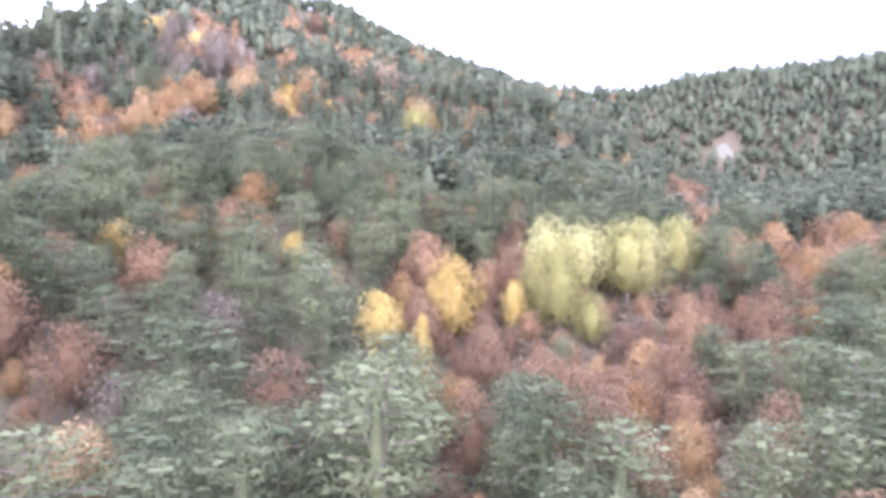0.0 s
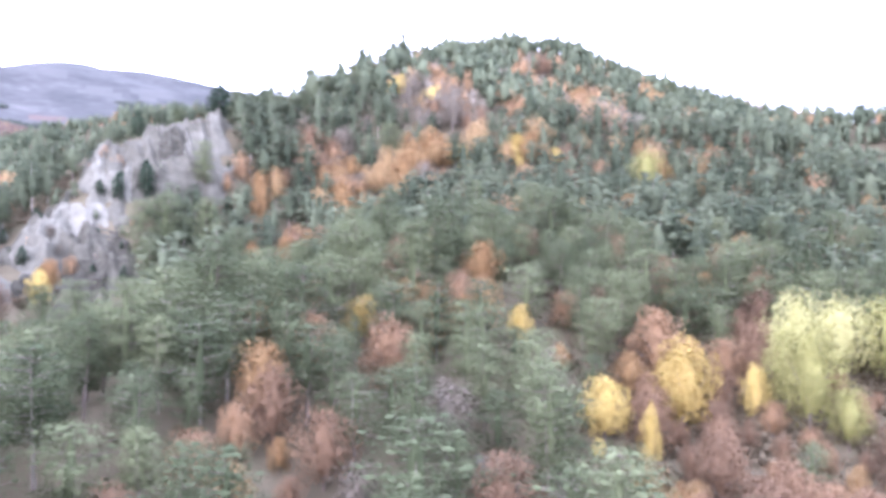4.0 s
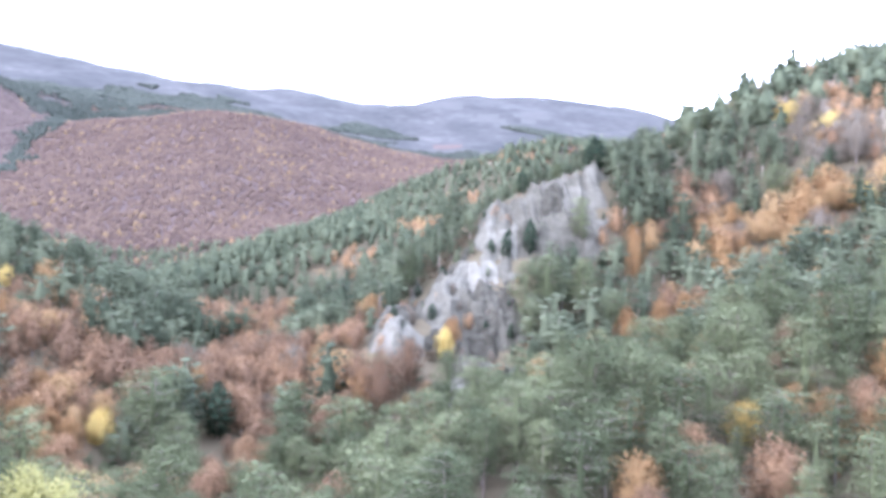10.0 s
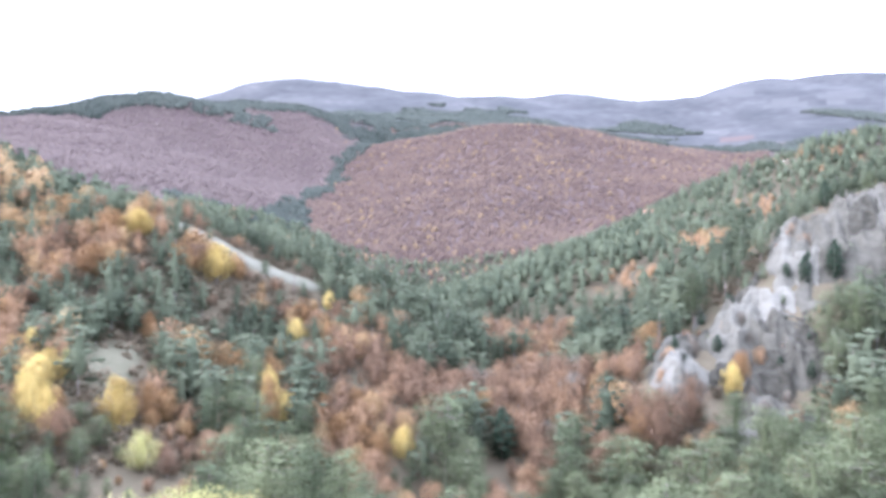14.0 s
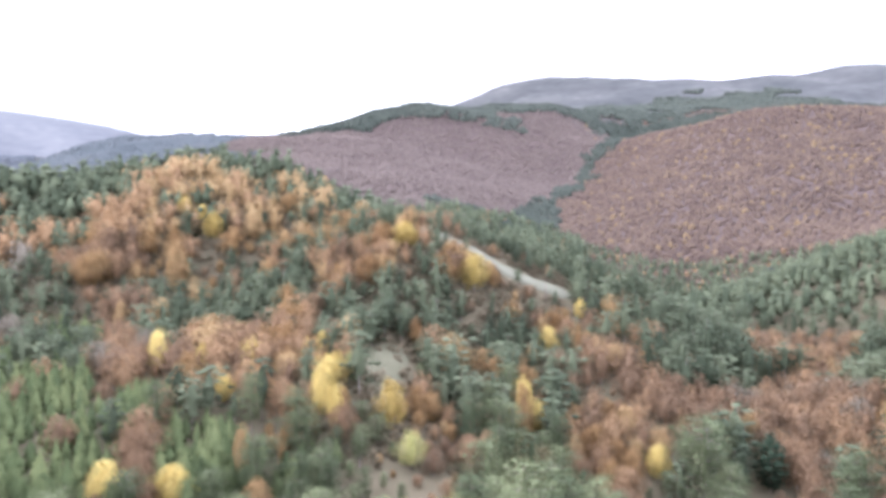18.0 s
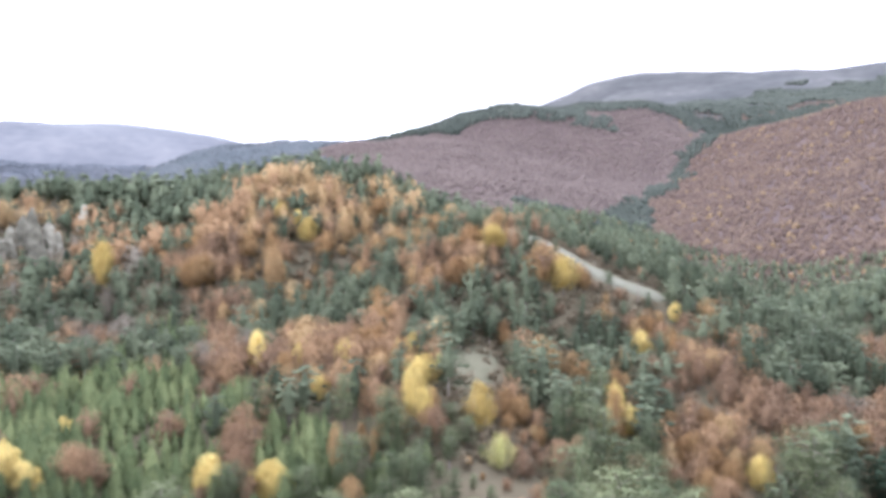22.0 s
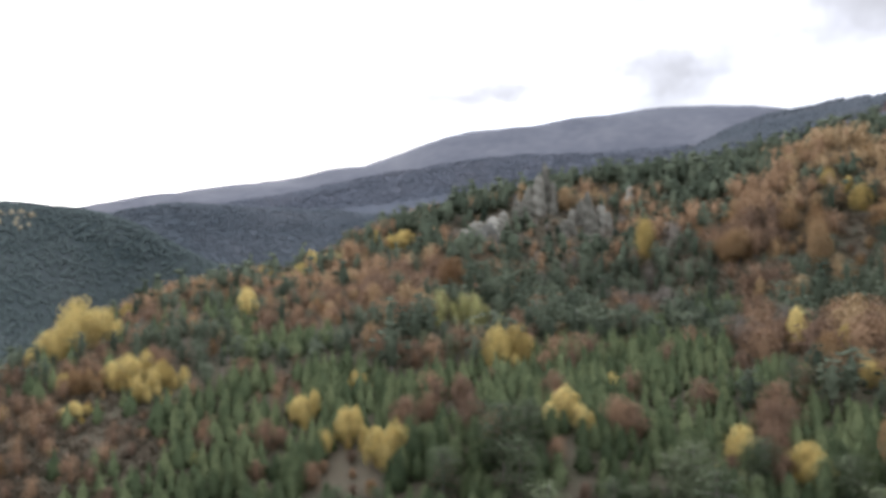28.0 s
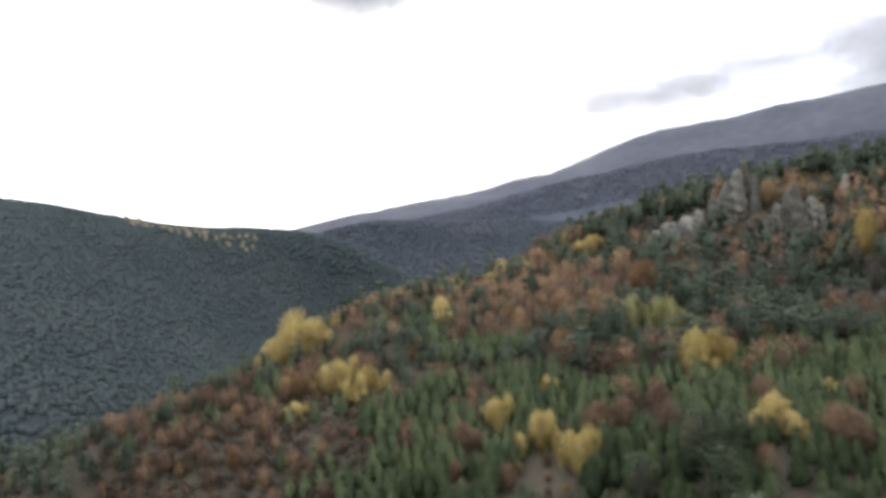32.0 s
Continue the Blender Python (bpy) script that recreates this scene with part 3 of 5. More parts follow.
def pine_parts(seed, h, fine, broad=1.0, bare=1.0):
    """A black pine: bare lower trunk, flat uneven plates of needles, a domed or flat top; fine 0 to 2 sets the detail."""
    rng = np.random.RandomState(seed)
    base = rng.uniform(0.18, 0.38) * h * bare
    lean = rng.uniform(-0.04, 0.04, 2) * h
    top = np.array([lean[0], lean[1], h * 0.97])
    wood = [stick((0, 0, -0.6), top * 0.5, 0.24, 0.17), stick(top * 0.5, top, 0.17, 0.04)]
    width = rng.uniform(0.22, 0.29) * h * broad * (1.35, 1.25, 1.05)[fine]
    cone = rng.choice([0.0, 0.1, 0.25, 0.5])
    lop = rng.uniform(0, 6.28)
    cents, spr = [], []
    layers = (3, 6, 9)[fine]

    def reach_at(f):
        dome = math.sqrt(max(0.0, 1 - (abs(f - 0.42) / 0.64) ** 2.4))
        return width * ((1 - cone) * dome + cone * 1.1 * (1 - 0.88 * f))

    for k in range(layers):
        f = k / (layers - 1)
        z = base + (h * 0.95 - base) * f
        reach = reach_at(f) * rng.uniform(0.72, 1.15)
        arms = (3, 5, 6)[fine] if f < 0.9 else (1, 2, 3)[fine]
        a0 = rng.uniform(0, 6.28)
        for q in range(arms):
            a = a0 + q * 6.28 / arms + rng.uniform(-0.45, 0.45)
            L = reach * rng.uniform(0.45, 1.15) * (1 + 0.22 * math.cos(a - lop))
            root = top * ((z + rng.uniform(-0.5, 0.5) * (h - base) / layers * min(1.0, 4 * (1 - f))) / top[2])
            tip = root + np.array([math.cos(a) * L, math.sin(a) * L, L * rng.uniform(-0.05, 0.38)])
            if fine == 2:
                wood.append(stick(root, tip, 0.06, 0.02, 4))
            for s in ((0.75,), (0.75,), (0.55, 0.95))[fine]:
                cents.append(root + (tip - root) * s + rng.normal(size=3) * 0.15)
                e = 0.25 + width * rng.uniform(0.22, 0.40) * (1.75, 1.4, 1.0)[fine]
                spr.append((e, e, e * rng.uniform(0.30, 0.50) * (1.5, 1.15, 1.0)[fine]))
    cents.append(top)
    spr.append((0.7, 0.7, 0.5))
    crown = crown_of(rng, cents, spr, (16, 34, 80)[fine], (0.72, 0.46, 0.28)[fine], 0.5, (0.65, 0.45, 0.36)[fine], (0.8, 0.6, 0.42)[fine], 1.25)
    tall = h * 0.96 - base
    w = (0.45, 0.28, 0.12)[fine]
    rings = [(base + tall * f, max(0.12, w * c * reach_at(f))) for f, c in ((0.03, 0.5), (0.25, 1.0), (0.5, 1.0), (0.75, 0.8), (0.92, 0.3))]
    crown = joined(lump_body(rng, rings, 6, 0.35), crown)
    return merged(wood), crown


def cone_parts(seed, h, fine):
    """A young pine of a plantation: dense, pointed, branched to the ground."""
    rng = np.random.RandomState(seed)
    wood = [stick((0, 0, -0.4), (0, 0, h * 0.95), 0.10, 0.02, 5)]
    cents, spr = [], []
    layers = (3, 4, 9)[fine]
    for k in range(layers):
        f = k / (layers - 1)
        reach = h * 0.48 * (1 - 0.80 * f) * rng.uniform(0.8, 1.2)
        arms = (2, 3, 6)[fine]
        a0 = rng.uniform(0, 6.28)
        for q in range(arms):
            a = a0 + q * 6.28 / arms
            L = reach * rng.uniform(0.4, 0.8)
            cents.append((math.cos(a) * L, math.sin(a) * L, h * (0.10 + 0.86 * f) + L * 0.3))
            e = reach * (0.75, 0.62, 0.5)[fine] + 0.12
            spr.append((e, e, 0.35 + e * 0.8))
    crown = crown_of(rng, cents, spr, (12, 32, 44)[fine], (0.62, 0.36, 0.28)[fine], 0.0, (0.6, 0.42, 0.36)[fine], (0.6, 0.4, 0.35)[fine], 1.2)
    rings = [(0.04 * h, 0.18 * h), (0.20 * h, 0.24 * h), (0.48 * h, 0.18 * h), (0.74 * h, 0.09 * h), (h * 0.95, 0.02 * h)]
    crown = joined(lump_body(rng, rings, 7, 0.25), crown)
    return merged(wood), crown


def broad_parts(seed, h, fine, slim=1.0, thin=1.0, point=0.35):
    """A broadleaved tree: forked limbs and an uneven upright crown of leaf clumps with gaps."""
    rng = np.random.RandomState(seed)
    fork = h * rng.uniform(0.14, 0.24)
    wood = [stick((0, 0, -0.6), (0, 0, fork), 0.20, 0.15)]
    cents, spr = [], []
    wide = h * 0.41 * slim
    semi = (h - fork * 0.7) * 0.5
    mid_z = h - semi * 1.04
    n_c = (12, 18, 46)[fine]
    lobes = rng.uniform(0, 6.28, 4)
    squash = rng.uniform(0.85, 1.12)
    for k in range(n_c):
        dz = 1 - 1.8 * (k + 0.5) / n_c
        a = k * 2.399963 + rng.uniform(-0.4, 0.4)
        ring = math.sqrt(max(0.0, 1 - dz * dz))
        bulge = 0.78 + 0.16 * math.sin(2 * a + lobes[0] + 3 * dz) + 0.12 * math.sin(3 * a + lobes[1] - 4 * dz) + rng.uniform(-0.28, 0.22)
        ring *= bulge * (1 - point * max(0.0, dz)) * (1 + 0.12 * min(0.0, dz)) * squash
        tip = np.array([math.cos(a) * ring * wide, math.sin(a) * ring * wide, mid_z + semi * dz * (0.88 + 0.12 * bulge) + h * rng.uniform(-0.07, 0.06)])
        cents.append(tip)
        e = h * rng.uniform(0.08, 0.15) * (0.7 + 0.3 * slim) * (1.6, 1.35, 1.1)[fine]
        spr.append((e, e, e * 1.15))
        if fine == 2 and k % 3 == 0:
            root = np.array([0, 0, fork + 0.35 * max(0.0, tip[2] - fork) * rng.uniform(0.3, 1.0)])
            wood.append(stick(root, tip, 0.07, 0.015, 4))
    n = int((20, 48, 110)[fine] * thin)
    crown = crown_of(rng, cents, spr, n, (0.80, 0.52, 0.28)[fine], 0.1, 0.8, (0.3, 0.2, 0.12)[fine], 1.2)
    w = wide * (0.40, 0.36, 0.34)[fine] * (0.7 + 0.3 * thin)
    rings = [(mid_z + semi * q, w * c) for q, c in ((-0.8, 0.35), (-0.5, 0.80), (-0.05, 1.0), (0.4, 0.75), (0.7, 0.3))]
    crown = joined(lump_body(rng, rings, 7, 0.35), crown)
    return merged(wood), crown


def oval_parts(seed, h, fine):
    """A juniper: one dense dark upright oval."""
    rng = np.random.RandomState(seed)
    wood = [stick((0, 0, -0.4), (0, 0, h * 0.8), 0.15, 0.04, 5)]
    cents, spr = [], []
    for k in range(26):
        f = (k + 0.5) / 26
        a = k * 2.399
        out = h * 0.20 * math.sqrt(max(0.04, 1 - (2 * f - 0.9) ** 2))
        cents.append((math.cos(a) * out * 0.6, math.sin(a) * out * 0.6, h * (0.08 + 0.86 * f)))
        spr.append((out * 0.55 + 0.2, out * 0.55 + 0.2, h * 0.07))
    crown = crown_of(rng, cents, spr, 40, 0.38, 0.0)
    return merged(wood), crown


KINDS = {  # parts, nominal height, leaves, name, label, group
    "pine": (pine_parts, 14.0, M_PINE, "black_pine", "tall green black pine with a bare lower trunk on the slope", "pines of the hill"),
    "pine2": (lambda s, h, q: pine_parts(s + 500, h, q, 1.3, 0.7), 12.5, M_PINE, "spreading_pine", "spreading green pine with wide tiered branches on the slope", "spreading pines of the hill"),
    "pine3": (lambda s, h, q: pine_parts(s + 900, h, q, 0.85, 1.2), 15.0, M_PINE, "slender_pine", "slender tall pine with a long grey trunk and small crown", "slender pines of the hill"),
    "young": (cone_parts, 7.0, M_YOUNG, "young_pine", "young dark green pine of a dense plantation", "young pines of the plantation"),
    "brown": (lambda s, h, q: broad_parts(s, h, q, 0.92, 0.95, 0.25), 9.0, M_BROWN, "beech_tree", "reddish-brown autumn beech with a rounded crown", "brown autumn trees"),
    "orange": (lambda s, h, q: broad_parts(s, h, q, 0.86, 1.0, 0.3), 8.4, M_ORANGE, "maple_tree", "orange autumn tree with a full crown", "orange autumn trees"),
    "yellow": (lambda s, h, q: broad_parts(s, h, q, 1.0), 8.5, M_YELLOW, "hornbeam_tree", "golden yellow autumn tree with a full crown", "yellow autumn trees"),
    "lime": (lambda s, h, q: broad_parts(s, h, q, 0.78, 1.3), 14.0, M_LIME, "poplar_tree", "tall lime-yellow poplar with a dense crown", "lime-yellow poplars"),
    "bare": (lambda s, h, q: broad_parts(s, h, q, 0.95, 0.5, 0.15), 8.0, M_BARE, "bare_tree", "grey leafless tree with fine twigs", "bare grey trees"),
    "juniper": (oval_parts, 10.0, M_JUNIPER, "juniper_tree", "very dark dense upright juniper on the rock", "dark junipers"),
}
VARIANTS = 5
THINGS_MAX = {"pine": 300, "pine2": 300, "pine3": 200, "young": 300, "brown": 300, "orange": 200, "yellow": 220, "lime": 60, "bare": 120, "juniper": 60}

# stands: azimuth, range, half-width in degrees, half-depth in metres, shares of each kind
MIX = {"P": "pine", "b": "brown", "o": "orange", "y": "yellow", "g": "bare", "n": "young", "l": "lime"}
WIDE_STANDS = [
    (12, 230, 48, 160, "P8 b1 o1"), (58, 420, 26, 240, "P9 b1"), (12, 485, 24, 36, "P9 b1"), (-25, 450, 16, 220, "P1"),
    (-9, 112, 17, 34, "b8 o1 P1"), (66, 190, 16, 48, "b7 P2 o1"), (88, 560, 13, 150, "P9 b1"), (92, 240, 14, 50, "P4 b4 o2"),
    (97, 400, 6, 60, "P9 o1"), (119, 425, 11, 34, "P9 o1"), (130, 350, 13, 55, "P5 b4 g1"), (155, 310, 17, 70, "b6 o2 P2"),
    (176, 290, 16, 60, "b5 n2 P2 g1"), (182, 720, 24, 340, "P1"), (173, 195, 12, 38, "b6 n3 g1"),
]
MAIN_HILL_STANDS = [
    (17.4, 195, 27, 27, "P9 b1 o1"),
    (-4, 400, 4.7, 76, "P9 o1"),
    (17.6, 403, 11.8, 50, "P7 g2 b1"),
    (27.3, 341, 3.7, 43, "P9 g1"),
    (21.6, 330, 2.8, 34, "g5 o3 y1 P1"),
    (17.9, 326, 2.3, 32, "g7 b3"),
    (11.2, 431, 2.2, 26, "b6 g2 P2"),
    (7.8, 441, 2.1, 30, "P8 b2"),
    (12.3, 348, 2.7, 44, "P5 b5"),
    (7.8, 387, 1.7, 29, "o5 b3 g2"),
    (2.4, 440, 1.6, 38, "o5 b3 P2"),
    (6.7, 341, 3.2, 27, "g8 b2"),
    (29.2, 278, 2.8, 14, "g4 b5 o1"),
]
ORANGE_BAND = [
    (24.7, 260, 4.4, 15, "o7 b2 g1"),
    (20.1, 279, 3.5, 12, "o8 y1 g1"),
    (27, 237, 1.5, 13, "o8 b2"),
    (13.4, 280, 1.3, 9, "y5 o5"),
    (16.1, 272, 1.1, 8, "P1"),
    (33.2, 282, 2.5, 20, "P1"),
    (-3.1, 510, 2.9, 49, "o4 g4 P2"),
    (31.1, 206, 1.8, 32, "o4 b4 P2"),
    (34.7, 192, 1.8, 14, "b6 o4"),
    (16, 131, 5.4, 8, "b4 o2 P3 y1"),
    (22.1, 129, 1.9, 12, "o6 b4"),
    (7.4, 142, 2.5, 8, "P7 b3"),
    (-0.6, 166, 5.9, 12, "b5 P4 o1"),
    (1.6, 146, 3.5, 10, "b7 o2 P1"),
]
HILL_FOOT_STANDS = [
    (43.6, 122, 9.4, 20, "P1"),
    (52.6, 176, 3.5, 12, "b8 y1 o1"),
    (52.5, 133, 5.3, 37, "P7 b3"),
    (33.7, 102, 3.2, 8, "b7 o3"),
    (17.1, 116, 4.1, 8, "g6 P3 b1"),
    (19, 96, 5.9, 6, "P8 g2"),
    (21.2, 105, 2.3, 6, "g6 P1"),
    (26.2, 98, 1.9, 8, "g5 P2"),
    (27.7, 108, 1.4, 10, "P1"),
    (8.2, 109, 2.5, 9, "o5 y3 b2"),
    (0.4, 118, 5.9, 16, "b9 o1"),
    (14.1, 116, 2.7, 7, "P8 g2"),
    (9.7, 100, 2.1, 6, "P1"),
]
HOLLOW_STANDS = [
    (31.6, 90, 3.5, 18, "b8 o2"),
    (23.5, 84, 5.3, 16, "P9 b1"),
    (12.7, 86, 6.8, 16, "P9 b1"),
    (17.6, 87, 1.3, 6, "b1"),
    (6, 104, 1.4, 11, "o7 y3"),
    (-4.9, 87, 10.3, 19, "b8 o2"),
    (-0.9, 142, 6, 13, "b8 o2"),
    (-14, 132, 3.4, 22, "b8 g2"),
    (-17.3, 95, 2, 19, "P1"),
    (-18.5, 84, 1.7, 12, "b1"),
    (-23.5, 109, 1.8, 24, "P9 b1"),
    (-25.8, 90, 1.7, 21, "P8 b2"),
    (-27.4, 194, 3.1, 28, "b8 o1 g1"),
]
HOLLOW_EDGE_STANDS = [
    (-23.1, 188, 1.9, 26, "o5 b5"),
    (-17.4, 250, 1.7, 64, "b7 g3"),
    (0.2, 152, 5.6, 8, "b5 P5"),
    (29.8, 111, 3.3, 9, "P9 b1"),
    (17.7, 120, 4.8, 10, "P8 g2"),
    (15.2, 108, 3.6, 11, "P7 g3"),
    (20.5, 104, 2.5, 6, "g6"),
    (27.1, 94, 1, 6, "g6"),
    (-12.2, 70, 2.9, 6, "o1"),
    (-0.3, 81, 1.6, 15, "P1"),
    (6.4, 77, 2.3, 6, "o6 b4"),
]
BACK_SLOPE_STANDS = [
    (64.7, 390, 11, 64, "P1"),
    (49.9, 504, 6.9, 78, "P1"),
    (56.6, 344, 2.7, 18, "b9 P1"),
    (50, 387, 2.2, 25, "o5 b5"),
    (47, 452, 1.7, 58, "b6 P4"),
    (72, 254, 5, 32, "P1"),
    (60.2, 255, 2.8, 44, "P9 b1"),
    (66.1, 297, 1.9, 20, "b1"),
    (62, 295, 1.9, 27, "b6 o4"),
    (76.5, 246, 2.7, 12, "b3 o3 P4"),
    (78.2, 225, 2.6, 10, "b8 g2"),
    (41.7, 220, 3.5, 12, "P1"),
    (36.5, 242, 2.1, 16, "P1"),
    (37.5, 261, 1.4, 9, "P1"),
]
VALLEY_STANDS = [
    (64.7, 230, 6, 42, "b9 g1"),
    (77.2, 187, 4.4, 21, "b8 o2"),
    (60.1, 193, 2.3, 16, "b9 o1"),
    (54, 176, 3.1, 8, "b8 o2"),
    (69.6, 186, 3.2, 18, "P9 b1"),
    (61.5, 174, 2.8, 20, "P1"),
    (56.2, 162, 2.7, 10, "P8 b2"),
    (63.7, 174, 2.3, 14, "b1"),
    (88.9, 249, 5.4, 8, "P9 o1"),
    (88.4, 222, 2, 14, "o3 b5 P2"),
    (91, 198, 3.7, 12, "P5 b3 o2"),
    (90.9, 183, 2.6, 17, "b8 o2"),
]
VALLEY_STANDS_WEST = [
    (92.8, 191, 1.5, 12, "o5 b5"),
    (82.4, 224, 2.5, 24, "P7 b3"),
    (84.8, 192, 1, 20, "y5 o5"),
    (82.3, 182, 2.1, 18, "P1"),
    (95.5, 254, 2.1, 16, "P6 b4"),
    (95.6, 279, 2.1, 17, "o6 b4"),
    (93.3, 166, 2.1, 14, "y4 P3 b3"),
    (73.7, 182, 2.3, 12, "o4 b4 P2"),
]
LEFT_HILL_STANDS = [
    (108.6, 326, 11.7, 46, "o3 b3 P4"),
    (110.9, 372, 5.4, 28, "o6 b2 y1 P1"),
    (108.6, 336, 4.1, 16, "o6 y1 b2 P1"),
    (115.3, 426, 2.6, 41, "P8 o2"),
    (106.8, 392, 2.8, 34, "P1"),
    (104, 344, 2.3, 16, "o6 P4"),
    (120.3, 394, 2.9, 44, "P1"),
    (124, 447, 3.1, 43, "P1"),
    (122.7, 354, 2.4, 23, "b6 g4"),
    (117.4, 314, 2.5, 14, "o6 b4"),
    (113.1, 324, 2.2, 8, "o4 P4 b2"),
    (106.7, 298, 3.2, 27, "P6 o2 b2"),
    (97.9, 272, 3.7, 15, "o6 b4"),
    (102.1, 308, 2.3, 16, "o5 P5"),
]
LEFT_HILL_FOOT_STANDS = [
    (95.6, 242, 6.9, 21, "P1"),
    (101.6, 255, 2.8, 16, "b3 o3 P5"),
    (108.5, 268, 7.2, 22, "P9 o1"),
    (118.2, 296, 5, 10, "P1"),
    (128, 328, 4.3, 18, "P9 b1"),
    (121.5, 288, 1.2, 10, "b1"),
    (125.4, 285, 3.8, 10, "g6 b4"),
    (116, 226, 2.6, 22, "b8 g1"),
    (111.2, 219, 1.8, 25, "b6 o4"),
    (106.2, 217, 3.7, 26, "b5 o4 y1"),
    (103.9, 182, 2.3, 12, "o8 b2"),
    (100.6, 192, 1.4, 20, "y6 o4"),
    (91.9, 206, 2.3, 11, "P1"),
    (92.8, 184, 2.3, 16, "o5 b5"),
    (88.3, 221, 1.8, 14, "o7 b3"),
]
MEADOW_EDGE_STANDS = [
    (140, 139, 24, 14, "n8 P2"),
    (118, 140, 12, 16, "n8 P2"),
    (96, 145, 6, 10, "P6 b4"),
    (101.5, 158, 3.4, 18, "n7 P3"),
    (94.5, 158, 4, 14, "b5 o3 P2"),
    (87.4, 193, 3.5, 18, "P6 b3 o1"),
    (84.3, 191, 1.1, 19, "o5 y5"),
    (90.9, 168, 2.7, 18, "b8 o2"),
    (83.5, 236, 2.6, 18, "P6 o4"),
    (77.3, 228, 2.4, 12, "b5 o5"),
    (71.6, 261, 4.3, 31, "P9 b1"),
    (73.4, 210, 5.9, 13, "b9 o1"),
    (78.9, 188, 2.8, 18, "o5 b5"),
    (69.9, 191, 2.4, 10, "P8 b2"),
    (99.2, 152, 4.2, 14, "P1"),
]
PLANTATION_STANDS = [
    (123.4, 194, 11.2, 30, "n95 b5"),
    (110.3, 172, 4.5, 18, "n1"),
    (116, 185, 2.1, 7, "b5 n5"),
    (121, 192, 1.6, 6, "b5 n5"),
    (129, 185, 1.4, 6, "b7 n3"),
    (115.6, 168, 1.3, 6, "b7 n3"),
    (147.4, 176, 22.9, 30, "n96 b4"),
    (124.4, 176, 10.1, 29, "n96 b4"),
    (155.1, 195, 1.8, 6, "b7 n3"),
    (140.6, 178, 1.4, 6, "b7 n3"),
    (149.6, 156, 3.7, 10, "b6 n4"),
    (130.9, 152, 2.1, 6, "b7 n3"),
    (130.5, 143, 2.6, 6, "b7 n3"),
    (115.2, 172, 1.4, 8, "b7 n3"),
    (116.7, 216, 1.4, 18, "b7 n3"),
]
ROCK_RIDGE_STANDS = [
    (128.6, 364, 8.3, 34, "P6 b4"),
    (131.7, 334, 4.3, 16, "b5 g3 P2"),
    (128.7, 312, 4.2, 16, "P9 b1"),
    (118.6, 312, 2.5, 14, "b9 o1"),
    (122.4, 368, 1.9, 32, "b6 P4"),
    (120.5, 380, 3.7, 24, "P1"),
    (129.4, 406, 1.7, 14, "o5 b5"),
    (116.1, 338, 1.7, 23, "b1"),
    (120.6, 258, 4.8, 30, "P6 n4"),
    (115.8, 270, 1.4, 33, "b8 P2"),
    (122.5, 306, 3.1, 12, "P1"),
]
SHOULDER_STANDS = [
    (149.5, 301, 10.1, 59, "b8 o1 P1"),
    (145.2, 250, 2.3, 23, "b5 o5"),
    (158.5, 281, 2.7, 38, "P5 n5"),
    (154.4, 228, 4.6, 10, "n1"),
    (169.1, 218, 2.5, 15, "b7 y1 o2"),
    (176.5, 208, 6.6, 16, "b8 o1 n1"),
    (166.4, 185, 2.5, 8, "b8 n2"),
    (151.8, 402, 6, 35, "P4 b4 y2"),
]
STANDS = (WIDE_STANDS + MAIN_HILL_STANDS + ORANGE_BAND + HILL_FOOT_STANDS + HOLLOW_STANDS + HOLLOW_EDGE_STANDS + BACK_SLOPE_STANDS + VALLEY_STANDS + VALLEY_STANDS_WEST + LEFT_HILL_STANDS + LEFT_HILL_FOOT_STANDS + MEADOW_EDGE_STANDS + PLANTATION_STANDS + ROCK_RIDGE_STANDS + SHOULDER_STANDS)
# open ground: the meadow, its path, the ledge on the spur, the pale brow of the left hill
CLEARINGS = [(95.8, 208, 2.5, 24), (101, 172, 0.8, 5), (99, 187, 0.6, 6), (48.3, 190, 3.2, 7), (-10.2, 326, 1.7, 15), (22.5, 104, 1.6, 8), (-21.3, 476, 1.3, 18), (31.8, 325, 1.6, 12)]

# single trees that stand out: kind, azimuth, range, height, width factor
POPLAR_HOLLOW = [('lime', -5.39, 143.1, 15.7, 1.08), ('lime', -8.13, 148.4, 14.3, 1.60), ('lime', -11.58, 149.4, 16.6, 1.39), ('lime', -12.91, 152.1, 15.7, 1.00), ('lime', -15.72, 169, 14.1, 1.44), ('lime', -5.97, 131.1, 17.1, 1.18), ('lime', -4.54, 135.2, 13.8, 0.92), ('lime', -8.23, 127.1, 9.6, 1.14), ('yellow', 2.76, 127.3, 10.9, 0.86), ('yellow', -2.46, 131.6, 8.3, 0.72), ('orange', -13.11, 78.6, 7.7, 0.98), ('yellow', 5.37, 109.6, 9.4, 0.4), ('orange', -3.62, 79.2, 6.4, 0.93), ('juniper', -21.95, 169.8, 12.2, 1.0), ('pine', -13.16, 122.7, 7.8, 0.81), ('brown', 0.58, 105.9, 10.0, 1.11), ('brown', -5.06, 95.6, 10.0, 0.88), ('pine', -0.51, 82.7, 12.7, 0.68)]
HILL_FOOT = [('yellow', 26.74, 130.4, 7.6, 1.26), ('orange', 21.15, 127.5, 8.5, 0.58), ('orange', 22.42, 144.5, 6.8, 0.49), ('yellow', 2.59, 125.5, 14.0, 0.97), ('brown', 33.82, 103.4, 10.2, 0.91), ('yellow', 14.53, 135.7, 6.9, 0.94), ('yellow', 8.56, 114.6, 8.8, 1.17), ('pine', 21.17, 126.3, 13.8, 1.04)]
